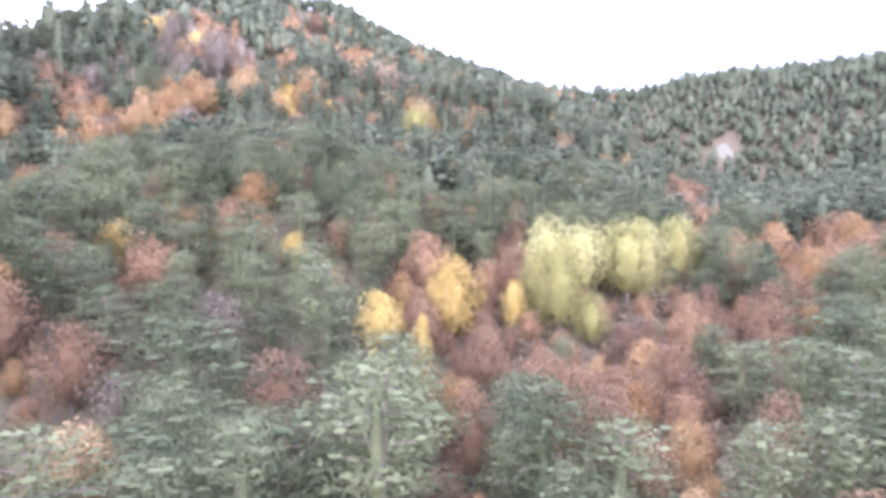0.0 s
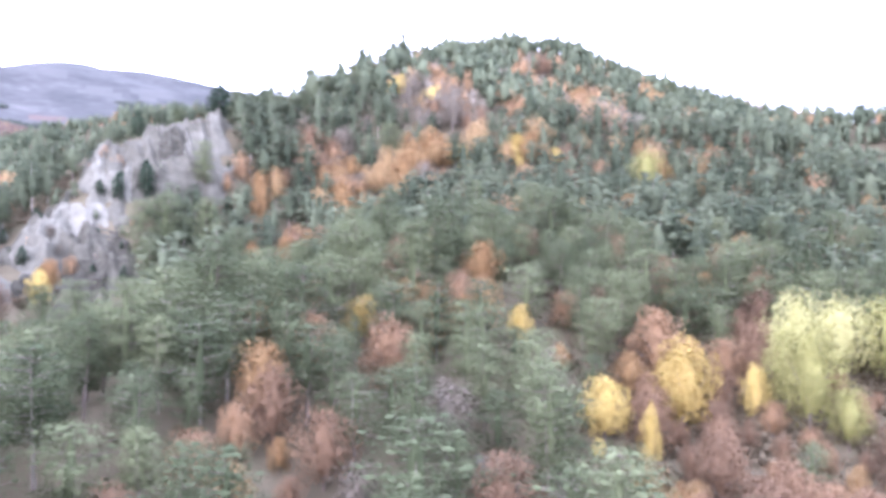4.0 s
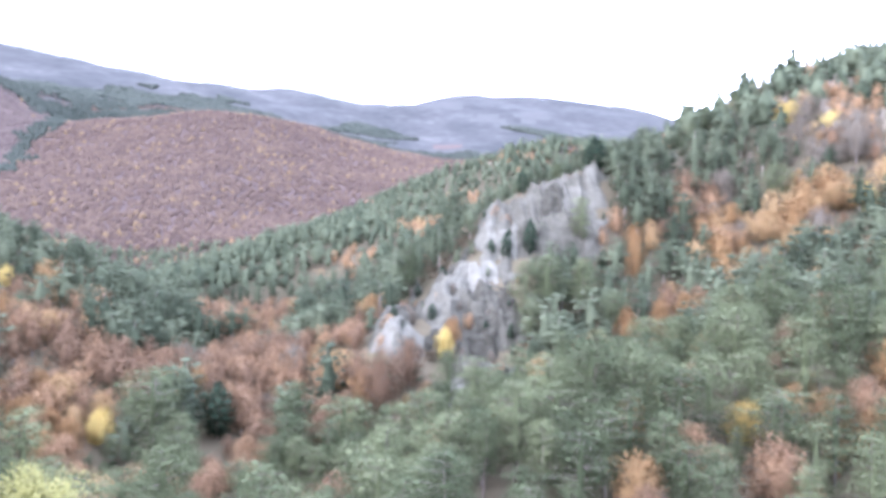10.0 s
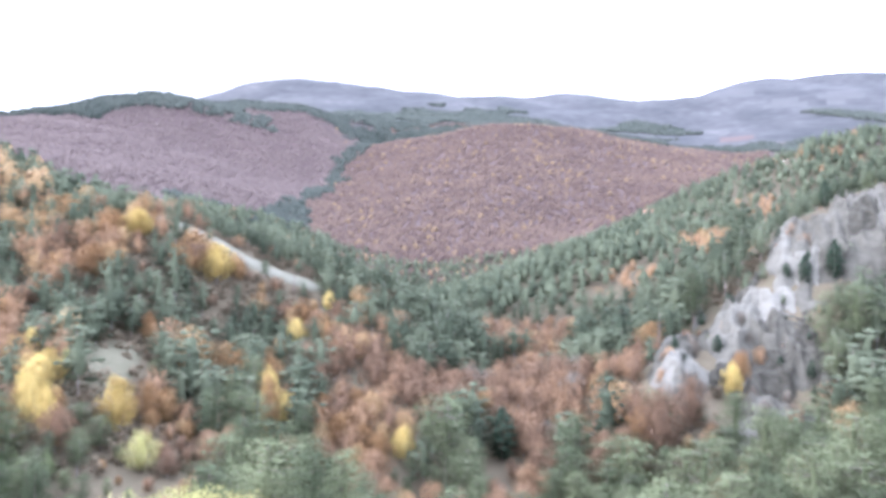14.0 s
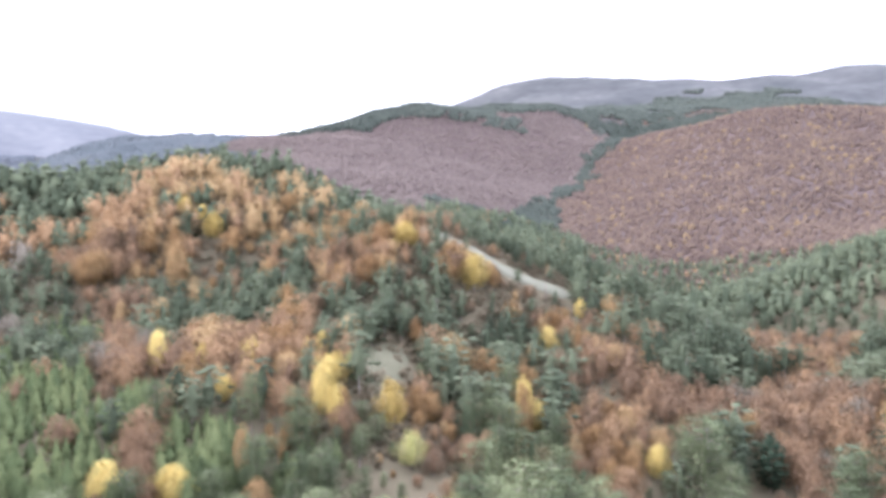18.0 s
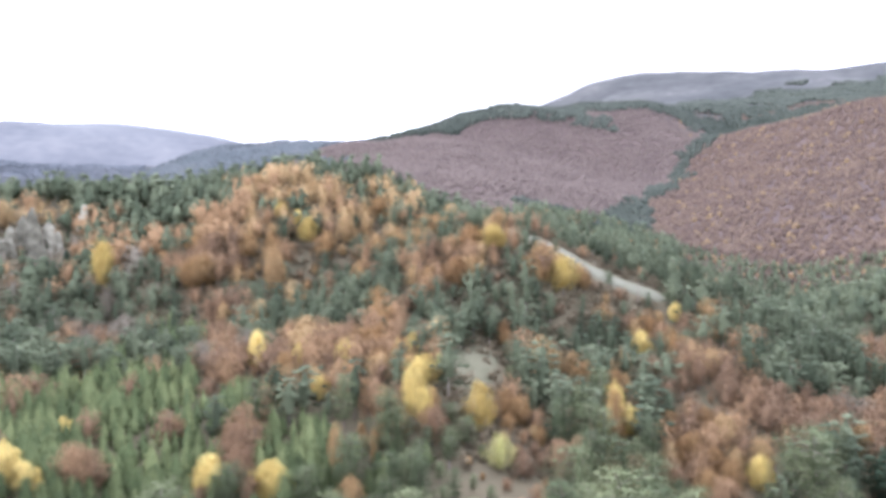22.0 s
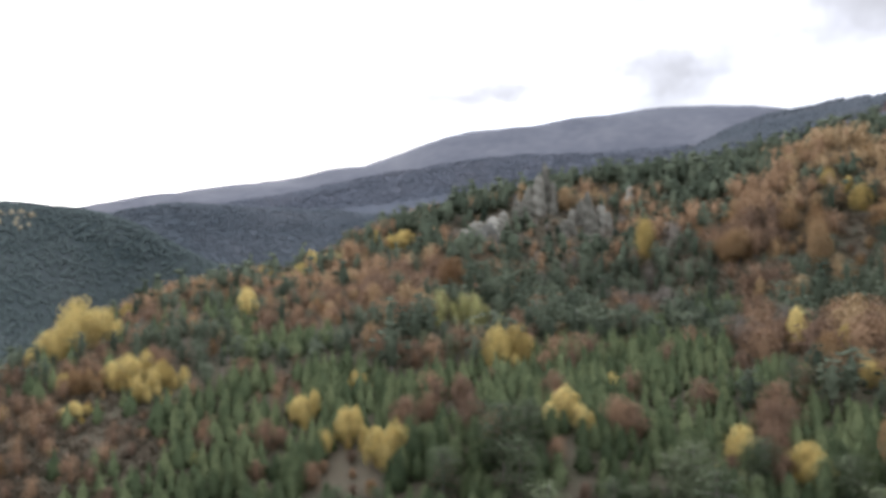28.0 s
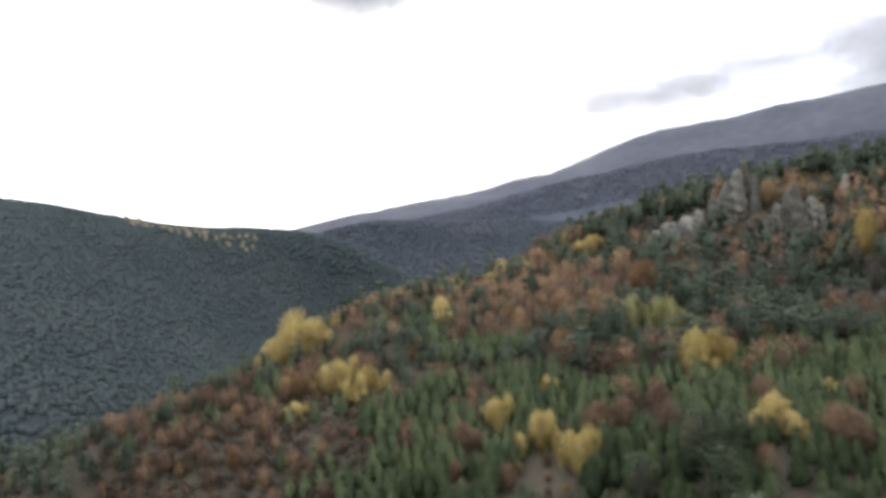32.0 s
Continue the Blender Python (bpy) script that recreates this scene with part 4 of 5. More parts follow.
HILL_SIDE = [('orange', 33.84, 240, 17.0, 0.54), ('lime', 3.53, 269.7, 16.2, 1.35), ('bare', 22.16, 317.8, 17.0, 0.8), ('yellow', 13.52, 284.4, 9.1, 1.25), ('yellow', 10.41, 284.1, 6.8, 1.3), ('pine', 23.59, 279.8, 16.8, 1.29), ('orange', 20.04, 274.1, 11.0, 1.0), ('orange', 24.54, 261.3, 11.4, 1.35), ('orange', 8.26, 397.3, 13.0, 1.1), ('orange', 2.84, 416.9, 13.0, 1.0), ('brown', 11.04, 434.7, 12.5, 1.2), ('bare', 21.66, 343.8, 12.6, 1.35), ('bare', 18.62, 308.2, 19.9, 0.89)]
SPUR = [('brown', 53.85, 173.4, 16.3, 0.91), ('yellow', 48.77, 202.2, 8.6, 0.75), ('orange', 48.2, 207, 8.4, 0.95), ('orange', 54.51, 231.6, 9.8, 1.27), ('brown', 51.66, 181.9, 13.5, 0.7), ('juniper', 36.9, 280, 14.5, 1.5), ('juniper', 42.61, 275.6, 9.9, 1.07), ('juniper', 45.11, 242.9, 6.3, 1.35), ('juniper', 43.9, 240.5, 9.8, 1.08), ('juniper', 42.02, 242.8, 12.6, 1.03), ('juniper', 49.79, 216.3, 5.9, 1.26), ('juniper', 48.96, 238.3, 6.0, 1.25), ('pine', 38, 249.8, 18.7, 0.76), ('pine', 51.44, 238.4, 18.1, 1.0), ('juniper', 50.9, 236.1, 4.6, 1.35)]
SPUR_SIDE = [('pine', 40.71, 213.9, 21.8, 0.99), ('pine', 38.09, 218, 18.8, 1.03), ('pine', 42.42, 216.1, 18.6, 0.88), ('orange', 32.14, 203.4, 12.8, 0.61), ('orange', 34.6, 199.6, 12.5, 0.74)]
VALLEY_TREES = [('yellow', 88.8, 266.3, 13.9, 1.06), ('orange', 87.25, 271.7, 8.7, 1.03), ('yellow', 82.68, 251.1, 8.1, 1.25), ('yellow', 80.2, 263.8, 7.8, 0.9), ('yellow', 84.53, 188.6, 17.0, 0.4), ('orange', 93.57, 234.1, 8.3, 0.94), ('juniper', 66.09, 192.3, 15.0, 1.26), ('pine', 70.71, 177.8, 23.7, 1.11), ('yellow', 94.58, 282.5, 10.2, 1.28), ('yellow', 74.08, 186.8, 8.5, 1.01), ('orange', 88.05, 236.6, 8.6, 1.2), ('orange', 77.52, 229.7, 9.3, 1.18)]
LEFT_HILL_TREES = [('yellow', 124.73, 337.2, 19.2, 0.6), ('orange', 112.15, 305, 18.6, 0.68), ('orange', 116.12, 278.6, 10.7, 0.75), ('yellow', 113.53, 230.2, 13.3, 0.6), ('yellow', 110.39, 223.4, 10.1, 0.53), ('yellow', 102.46, 225.6, 7.4, 0.67), ('yellow', 101.1, 223.4, 8.3, 0.74), ('lime', 98.88, 202, 6.3, 1.05), ('yellow', 95.5, 179.1, 12.0, 0.85), ('yellow', 101.27, 180.9, 13.0, 0.5), ('yellow', 100.12, 177.3, 11.1, 0.59), ('brown', 104.21, 182.7, 11.4, 0.91), ('orange', 107.35, 163.6, 13.3, 0.41), ('orange', 104.17, 168.6, 9.3, 0.39)]
MEADOW_TREES = [('yellow', 117.01, 161.9, 9.7, 0.95), ('yellow', 112.16, 158.7, 9.6, 1.03), ('lime', 125.64, 227.8, 4.9, 1.35), ('orange', 93.48, 232.6, 6.3, 1.07), ('orange', 84.66, 186.5, 15.7, 0.49), ('yellow', 82.69, 249.6, 8.8, 1.03), ('lime', 93.85, 165.3, 8.4, 1.35), ('orange', 117.8, 311.1, 13.9, 1.35), ('orange', 114.25, 323.9, 10.5, 1.35), ('orange', 97.47, 262.4, 11.7, 1.35), ('yellow', 109.64, 327.2, 12.0, 0.99), ('orange', 106.59, 323.9, 13.2, 1.18), ('yellow', 94.24, 281.5, 9.1, 1.25), ('orange', 103.94, 340.6, 11.1, 1.35)]
# close groves: kind, azimuth, range, half-width in degrees, half-depth in metres, height of the tallest, trees
PLANTATION_GROVES = [
    ("y", 170.1, 283, 3, 11, 20, 24),
    ("y", 164.3, 211, 2.3, 6.5, 7.1, 26),
    ("y", 166.3, 221, 1.5, 4.5, 9, 15),
    ("o", 169.1, 222, 1.1, 3.3, 7.9, 13),
    ("y", 169.6, 207, 0.7, 2, 5, 5),
    ("l", 139.1, 245, 2.8, 9.3, 12.5, 26),
    ("y", 136.1, 203, 2.5, 6.5, 11, 15),
    ("y", 152.9, 182, 1.2, 2.8, 10, 6),
    ("y", 149.3, 171, 2, 4.3, 9.5, 10),
    ("y", 146.2, 158, 1.4, 2.6, 10.6, 6),
    ("y", 148.4, 196, 1.1, 2.8, 6.1, 9),
    ("y", 145.1, 177, 0.4, 2, 5, 2),
    ("y", 130.5, 166, 1.7, 3.5, 8.2, 10),
    ("y", 129.1, 161, 1, 2, 5.6, 5),
]
EDGE_GROVES = [
    ("l", 126.2, 224, 0.8, 2.2, 5.5, 6),
    ("y", 127.2, 190, 0.4, 2, 5, 3),
    ("y", 117.1, 165, 1.1, 2.2, 9.5, 4),
    ("y", 118.6, 157, 0.4, 2, 6.3, 3),
    ("l", 161.7, 175, 0.4, 2, 5, 2),
    ("l", 153.5, 390, 1.6, 7, 6.5, 16),
    ("l", 150.4, 403, 0.8, 4.8, 6.4, 24),
    ("y", 144.8, 385, 1.1, 6.5, 8.1, 26),
    ("y", 157.3, 302, 0.6, 2.5, 8.4, 5),
    ("y", 166.1, 341, 0.4, 2, 7.9, 4),
    ("y", 117, 163, 1, 2, 8.9, 3),
    ("y", 112.3, 160, 1.1, 2.1, 8.3, 4),
    ("y", 127, 191, 0.5, 2, 5.8, 4),
    ("l", 114.3, 187, 0.5, 2, 6.1, 3),
]
SHOULDER_TREES = [('yellow', 124.84, 331.5, 20.6, 0.47), ('bare', 124.39, 308.6, 14.9, 0.53), ('orange', 112.29, 306.2, 20.3, 0.64), ('yellow', 113.61, 237, 10.9, 0.81), ('yellow', 157.3, 278, 10.9, 0.99), ('yellow', 166.12, 341.5, 7.1, 1.16), ('yellow', 155.43, 381.9, 8.5, 0.82), ('yellow', 152.97, 389.7, 7.1, 1.51), ('yellow', 145.01, 378, 9.1, 1.84), ('yellow', 170.87, 210.9, 3.2, 1.7), ('yellow', 170.21, 210.8, 4.1, 1.33), ('yellow', 169.6, 208.6, 3.4, 1.62), ('orange', 140.53, 295.7, 14.8, 1.31), ('orange', 131.13, 390.1, 14.5, 1.09), ('orange', 118.47, 309, 12.8, 1.35)]
SKYLINE_PINES = [('pine3', 30.3, 313, 13.5, 0.9), ('pine3', 29.5, 328, 12, 0.8), ('pine3', 28.6, 345, 14, 0.9), ('pine3', 26.5, 369, 13, 1.0), ('pine2', 24.9, 378, 11, 1.0), ('pine2', 1.2, 438, 15, 1.1), ('pine2', 39.9, 276, 8, 1.1)]
LIME_ROW = [('lime', 97, 88, 11.2, 1.3), ('lime', 94.8, 90, 11.6, 1.3), ('lime', 92.2, 88, 11.8, 1.3), ('lime', 90.2, 91, 12.2, 1.3), ('lime', 88.2, 88, 11.8, 1.3), ('lime', 86.2, 90, 11.0, 1.3), ('lime', 84.4, 88, 10.0, 1.2), ('lime', 78.4, 89, 11.6, 1.1), ('lime', 76.6, 88, 11.0, 1.1)]


def grove_trees():
    rng = random.Random(9)
    out = []
    for kind, az, r, ha, hr, h, n in PLANTATION_GROVES + EDGE_GROVES:
        n = max(1, round(n * 0.75))
        for k in range(n):
            q, t = math.sqrt((k + 0.3) / n), k * 2.399963
            q *= rng.uniform(0.7, 1.45)
            tall = h * (1 - 0.15 * q * q) * rng.uniform(0.45, 1.12)
            out.append((MIX[kind], az + ha * q * math.cos(t), r + hr * q * math.sin(t), tall, rng.uniform(0.6, 1.05)))
    return out


SINGLES = (POPLAR_HOLLOW + HILL_FOOT + HILL_SIDE + SPUR + SPUR_SIDE + VALLEY_TREES + LEFT_HILL_TREES + MEADOW_TREES + SHOULDER_TREES
           + SKYLINE_PINES + LIME_ROW + grove_trees())

# limestone faces: azimuth from, to, inner range and outer range at both ends
ROCK_FACES = [
    ("rock_outcrop", 35.8, 46.6, 248, 283, 236, 264, 2.8),
    ("rock_outcrop", 46.0, 50.6, 206, 254, 200, 238, 2.0),
    ("rock_outcrop", 50.2, 55.6, 190, 250, 184, 206, 2.0),
    ("rock_outcrop", 44.5, 49.5, 182, 196, 178, 190, 1.2),
    ("rock_outcrop", 42.4, 49.2, 206, 246, 202, 238, 1.8),
    ("rock_outcrop", 42.6, 49.8, 184, 210, 182, 202, 0.8),
    ("rock_outcrop", 13.5, 18.5, 92, 99, 94, 101, 1.0),
    ("rock_outcrop", 20.5, 22.2, 84, 99, 84, 99, 0.9),
    ("rock_outcrop", 109.5, 111.8, 362, 372, 362, 372, 1.4),
    ("rock_outcrop", 136.2, 140.6, 352, 372, 350, 370, 3.0),
    ("rock_outcrop", 11.0, 15.5, 316, 330, 318, 332, 1.4),
]


def in_face(az, r, ahead):
    for _, a0, a1, i0, o0, i1, o1, lift in ROCK_FACES:
        front = ahead if lift >= 2 else ahead * 0.4
        if a0 < az < a1:
            f = (az - a0) / (a1 - a0)
            if i0 + (i1 - i0) * f - front < r < o0 + (o1 - o0) * f:
                return True
    return False


# beyond these ranges the near woods end behind their crests
LIMIT_AZ = (-40, -8, -4, 28, 32, 92, 97, 128, 145, 168, 172, 200)
LIMIT_R = (680, 680, 540, 540, 680, 680, 500, 500, 470, 420, 440, 440)


def forest():
    """All trees as (kind, azimuth, range, height, width factor)."""
    rng = np.random.RandomState(11)
    out = []
    taken = {}

    def free(x, y, gap):
        i, j = int(x // 6), int(y // 6)
        for p in range(i - 1, i + 2):
            for q in range(j - 1, j + 2):
                for u, v, g in taken.get((p, q), ()):
                    if (u - x) ** 2 + (v - y) ** 2 < (0.5 * (gap + g)) ** 2:
                        return False
        return True

    def take(x, y, gap):
        taken.setdefault((int(x // 6), int(y // 6)), []).append((x, y, gap))

    for kind, az, r, h, w in SINGLES:
        a = math.radians(az)
        out.append((kind, az, r, h, w))
        take(-r * math.sin(a), r * math.cos(a), min(6.0, 0.4 * h * w) if kind != "juniper" else 9.0)
    vis = [t for t in SINGLES if t[0] != "pine"]
    s_az, s_r = np.array([t[1] for t in vis]), np.array([t[2] for t in vis])
    s_half = np.degrees(np.array([0.32 * t[3] * t[4] for t in vis]) / s_r)
    mixes = []
    for stand in STANDS:
        shares = [(MIX[w[0]], float(w[1:])) for w in stand[4].split()]
        total = sum(q for _, q in shares)
        pines = sum(q for name, q in shares if name == "pine") / total
        gap = 2.9 if shares[0][0] == "young" else 5.3 + 0.4 * pines
        mixes.append(({name: q / total for name, q in shares}, gap if stand[4] != "g6" else 7.0))
    mixes.append(({"pine": 0.8, "brown": 0.15, "orange": 0.05}, 6.0))
    for r0, r1, n in ((56, 320, 100000), (320, 680, 100000)):
        az = rng.uniform(-38, 198, n)
        r = np.sqrt(rng.uniform(r0 * r0, r1 * r1, n))
        wob_a = rough_noise(r * np.sin(np.radians(az)), r * np.cos(np.radians(az)), 16.0, 8)
        wob_b = rough_noise(r * np.cos(np.radians(az)), r * np.sin(np.radians(az)), 9.0, 9)
        pick = rng.uniform(size=n)
        size = rng.normal(size=n)
        which = np.full(n, len(STANDS))
        for q, (sa, sr, ha, hr, _) in enumerate(STANDS):
            which[((az - sa) / ha) ** 2 + ((r - sr) / hr) ** 2 < 1 + 0.35 * wob_a + 0.2 * wob_b] = q
        open_ground = r > np.interp(az, LIMIT_AZ, LIMIT_R)
        for ca, cr, da, dr in CLEARINGS:
            open_ground |= ((az - ca) / da) ** 2 + ((r - cr) / dr) ** 2 < 1 + 0.4 * wob_b
        for k in np.flatnonzero(~open_ground):
            weights, gap = mixes[which[k]]
            if in_face(az[k], r[k], 2) and (k * 0.61803) % 1.0 > 0.14:
                continue
            low = (126.5 < az[k] < 141 and 348 < r[k] < 390) or in_face(az[k], r[k], 6)
            brow = 301 - (93.6 - az[k]) * 24 / 12.4 - r[k]
            on_brow = 80.5 < az[k] < 94
            if on_brow and -4 < brow < 9:
                continue
            a = math.radians(az[k])
            x, y = -r[k] * math.sin(a), r[k] * math.cos(a)
            gap = gap * (0.80 + 0.25 * abs(size[k])) * (1.04 if r[k] < 150 else 0.90)
            if not free(x, y, gap):
                continue
            take(x, y, gap)
            u = pick[k] * sum(weights.values())
            for kind, wt_ in weights.items():
                u -= wt_
                if u <= 0:
                    break
            if kind == "pine":
                kind = ("pine", "pine2", "pine", "pine3", "pine2")[k % 5]
            if low:
                kind = ("brown", "bare", "pine2", "juniper")[k % 4]
            h = KINDS[kind][1] * (1 + 0.22 * max(-1.8, min(1.8, size[k])))
            hide = (np.abs(az[k] - s_az) < s_half) & (s_r - r[k] > 0) & (s_r - r[k] < 24)
            if hide.any() and kind != "young":
                h *= 0.5
            if 90 < az[k] < 99 and r[k] < 188 and kind != "young":
                h *= 0.55
            if 88 < az[k] < 128 and 215 < r[k] < 400:
                h *= 0.85 if kind.startswith("pine") else 1.22
            if -4 < az[k] < 30 and 250 < r[k] < 300:
                h *= 0.85 if kind.startswith("pine") else 1.15
            if 44 < az[k] < 80 and r[k] > 300:
                h *= 0.72
            if kind == "young":
                h *= 0.65 + 0.45 * (wob_b[k] * 0.5 + 0.5)
            if r[k] > 430:
                h *= 0.78
            if az[k] > 148 and r[k] < 330 and kind != "young":
                h *= 0.66
            if 35.5 < az[k] < 48 and 262 < r[k] < 330:
                h *= 0.5
            if low:
                h *= 0.6
            if on_brow and (0 <= brow < 20 or -22 < brow < 0):
                h *= 0.55
            out.append((kind, az[k], r[k], h, 0.88 + 0.38 * ((k * 0.61803) % 1.0)))
    return out


FOREST = forest()
_az = np.radians([t[1] for t in FOREST])
_rr = np.array([t[2] for t in FOREST])
_zz = ground_height(_az, _rr)


def tree_thing(kind, variant):
    parts, h, leaves, name, label, group = KINDS[kind]
    wood, crown = parts(variant * 31 + 7, h, 2)
    root = tagged(new(name), label, "tree", group)
    mesh_object("trunk", *wood, M_BARK, root)
    mesh_object("crown", crown[0], crown[1], leaves, root, normals=crown[2])
    return root


by_kind = {}
for k, t in enumerate(FOREST):
    by_kind.setdefault(t[0], []).append(k)
turn = random.Random(5)
n_single = len(SINGLES)
for kind, idx in by_kind.items():
    h0 = KINDS[kind][1]
    idx.sort(key=lambda k: (0 if k < n_single else 1, FOREST[k][2]))
    near, rest = idx[:THINGS_MAX[kind]], idx[THINGS_MAX[kind]:]
    protos = [tree_thing(kind, v) for v in range(VARIANTS)]
    for q, k in enumerate(near):
        _, az, r, h, w = FOREST[k]
        s = h / h0
        m = (Matrix.Translation((HUB[0] - r * math.sin(_az[k]), HUB[1] + r * math.cos(_az[k]), float(_zz[k])))
             @ Matrix.Rotation(turn.uniform(0, 6.28), 4, "Z") @ Matrix.Diagonal((s * w, s * w, s, 1)))
        if q < VARIANTS:
            protos[q].matrix_basis = m
        else:
            p = protos[q % VARIANTS]
            c = copy_thing(p, Matrix.Identity(4))
            c.matrix_basis = m
    # the rest of the wood: nearer trees finer than far ones
    for fine, lo, hi in ((1, 0, 330), (0, 330, 9999)):
        part_idx = [k for k in rest if lo <= FOREST[k][2] < hi]
        if not part_idx:
            continue
        temps = [KINDS[kind][0](v * 17 + 3, h0, fine)[1] for v in range(8)]
        trunks = [(*KINDS[kind][0](v * 17 + 3, h0, fine)[0], None) for v in range(8)]
        # joined pine woods take the copy with shade in its colour
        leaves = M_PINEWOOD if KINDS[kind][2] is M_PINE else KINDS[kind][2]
        for what, tmpl, mat in (("crowns", temps, leaves), ("trunks", trunks, M_BARK)):
            if what == "trunks" and fine == 0:
                continue
            vs, fs, ns, tn, base = [], [], [], [], 0
            for k in part_idx:
                v, f, nn = tmpl[k % 8]
                s, w = FOREST[k][3] / h0, FOREST[k][4]
                a = turn.uniform(0, 6.28)
                ca, sa = math.cos(a) * s * w, math.sin(a) * s * w
                q = np.empty((len(v), 3), np.float32)
                q[:, 0] = v[:, 0] * ca - v[:, 1] * sa + (HUB[0] - FOREST[k][2] * math.sin(_az[k]))
                q[:, 1] = v[:, 0] * sa + v[:, 1] * ca + (HUB[1] + FOREST[k][2] * math.cos(_az[k]))
                q[:, 2] = v[:, 2] * s + _zz[k]
                if nn is not None:
                    c1, s1 = math.cos(a), math.sin(a)
                    ns.append(np.stack([nn[:, 0] * c1 - nn[:, 1] * s1, nn[:, 0] * s1 + nn[:, 1] * c1, nn[:, 2]], -1))
                vs.append(q)
                fs.append(f + base)
                tn.append(np.full(len(v), turn.uniform(0, 1), np.float32))
                base += len(v)
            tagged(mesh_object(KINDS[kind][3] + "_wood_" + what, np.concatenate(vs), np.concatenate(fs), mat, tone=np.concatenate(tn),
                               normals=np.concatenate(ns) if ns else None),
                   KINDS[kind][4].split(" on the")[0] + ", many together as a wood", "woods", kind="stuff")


# ---- limestone faces and towers ----
def ridged(x, y, z, size, seed):
    return 1 - np.abs(rough_noise(x + 0.7 * z, y - 0.5 * z, size, seed)) * 2


def rock_face(name, a0, a1, i0, o0, i1, o1, lift):
    na = max(12, int((a1 - a0) * 0.0175 * 0.5 * (i0 + o0) / 0.55))
    nr = max(10, int((o0 - i0) / 0.6))
    u, v = np.meshgrid(np.linspace(0, 1, na), np.linspace(0, 1, nr), indexing="ij")
    az = np.radians(a0 + (a1 - a0) * u)
    r = (i0 + (i1 - i0) * u) * (1 - v) + (o0 + (o1 - o0) * u) * v
    x, y = HUB[0] - r * np.sin(az), HUB[1] + r * np.cos(az)
    z = ground_height(az, r)
    rim = np.minimum(np.minimum(u, 1 - u) * na * 0.07, np.minimum(v, 1 - v) * nr * 0.12)
    rim = np.clip(rim + 0.5 * rough_noise(x, y, 5.0, 21), 0, 1)
    bulk = lift * (0.8 + 0.9 * np.maximum(-0.3, ridged(x, y, z, 13.0, 22))) + 2.3 * ridged(x, y, z, 4.6, 23) + 1.4 * ridged(x, y, z, 2.2, 24)
    step = (z + bulk) * 0.55
    ledge = (np.floor(step) - step + 0.5) * 0.9
    zz = z - 1.4 + rim * (2.0 + bulk + ledge)
    jx, jy = 0.5 * rough_noise(x, z * 1.3 + y, 1.3, 25), 0.5 * rough_noise(y, z * 1.3 + x, 1.3, 26)
    pts = np.stack([x + jx, y + jy, zz], -1)
    root = tagged(new(name), "pale grey weathered limestone outcrop on the wooded slope", "rock", "limestone outcrops")
    root.location = (float(x.mean()), float(y.mean()), float(z.mean()))
    pts = pts - np.array(root.location)
    n_u, n_v = max(1, round(na / 16)), max(1, round(nr / 22))
    cu, cv = np.linspace(0, na - 1, n_u + 1).astype(int), np.linspace(0, nr - 1, n_v + 1).astype(int)
    for p in range(n_u):
        for q in range(n_v):
            part = pts[cu[p]:cu[p + 1] + 1, cv[q]:cv[q + 1] + 1]
            mesh_object("rock_slab", part.reshape(-1, 3), grid_faces(part.shape[0], part.shape[1], False), M_ROCK, root)
    return root


for face in ROCK_FACES:
    rock_face(*face)


def spire(seed, h, w, parent, at):
    """One leaning limestone tower: stacked uneven rings with cracks and a blunt top."""
    rng = np.random.RandomState(seed)
    n, m = 22, 26
    a = np.linspace(0, 2 * np.pi, n, endpoint=False)
    v = []
    shape = rng.uniform(0.75, 1.25, n)
    shape = (shape + np.roll(shape, 1) + np.roll(shape, -1)) / 3
    lean = rng.uniform(-0.12, 0.12, 2)
    for k in range(m):
        f = k / (m - 1)
        taper = (1 - 0.62 * f ** 1.15) * (1 if f < 0.9 else math.sqrt(max(0.02, 1 - ((f - 0.9) / 0.102) ** 2)))
        rad = w * 0.5 * taper * shape * (1 + 0.16 * np.sin(a * 4 + f * 5 + seed) + 0.10 * np.sin(f * 23 + a * 2 + seed) + rng.uniform(-0.13, 0.13, n))
        z = h * f + rng.uniform(-0.35, 0.35, n) + 0.06 * h * np.sin(a * 2 + seed) * f
        v.append(np.stack([np.cos(a) * rad + lean[0] * h * f, np.sin(a) * rad + lean[1] * h * f, z - 1.5], -1))
    v = np.concatenate(v) + np.array(at)
    i, k = np.meshgrid(np.arange(n), np.arange(m - 1), indexing="ij")
    f = np.stack([k * n + i, k * n + (i + 1) % n, (k + 1) * n + (i + 1) % n, (k + 1) * n + i], -1).reshape(-1, 4)
    return mesh_object("rock_spire", v, f, M_TOWER, parent)


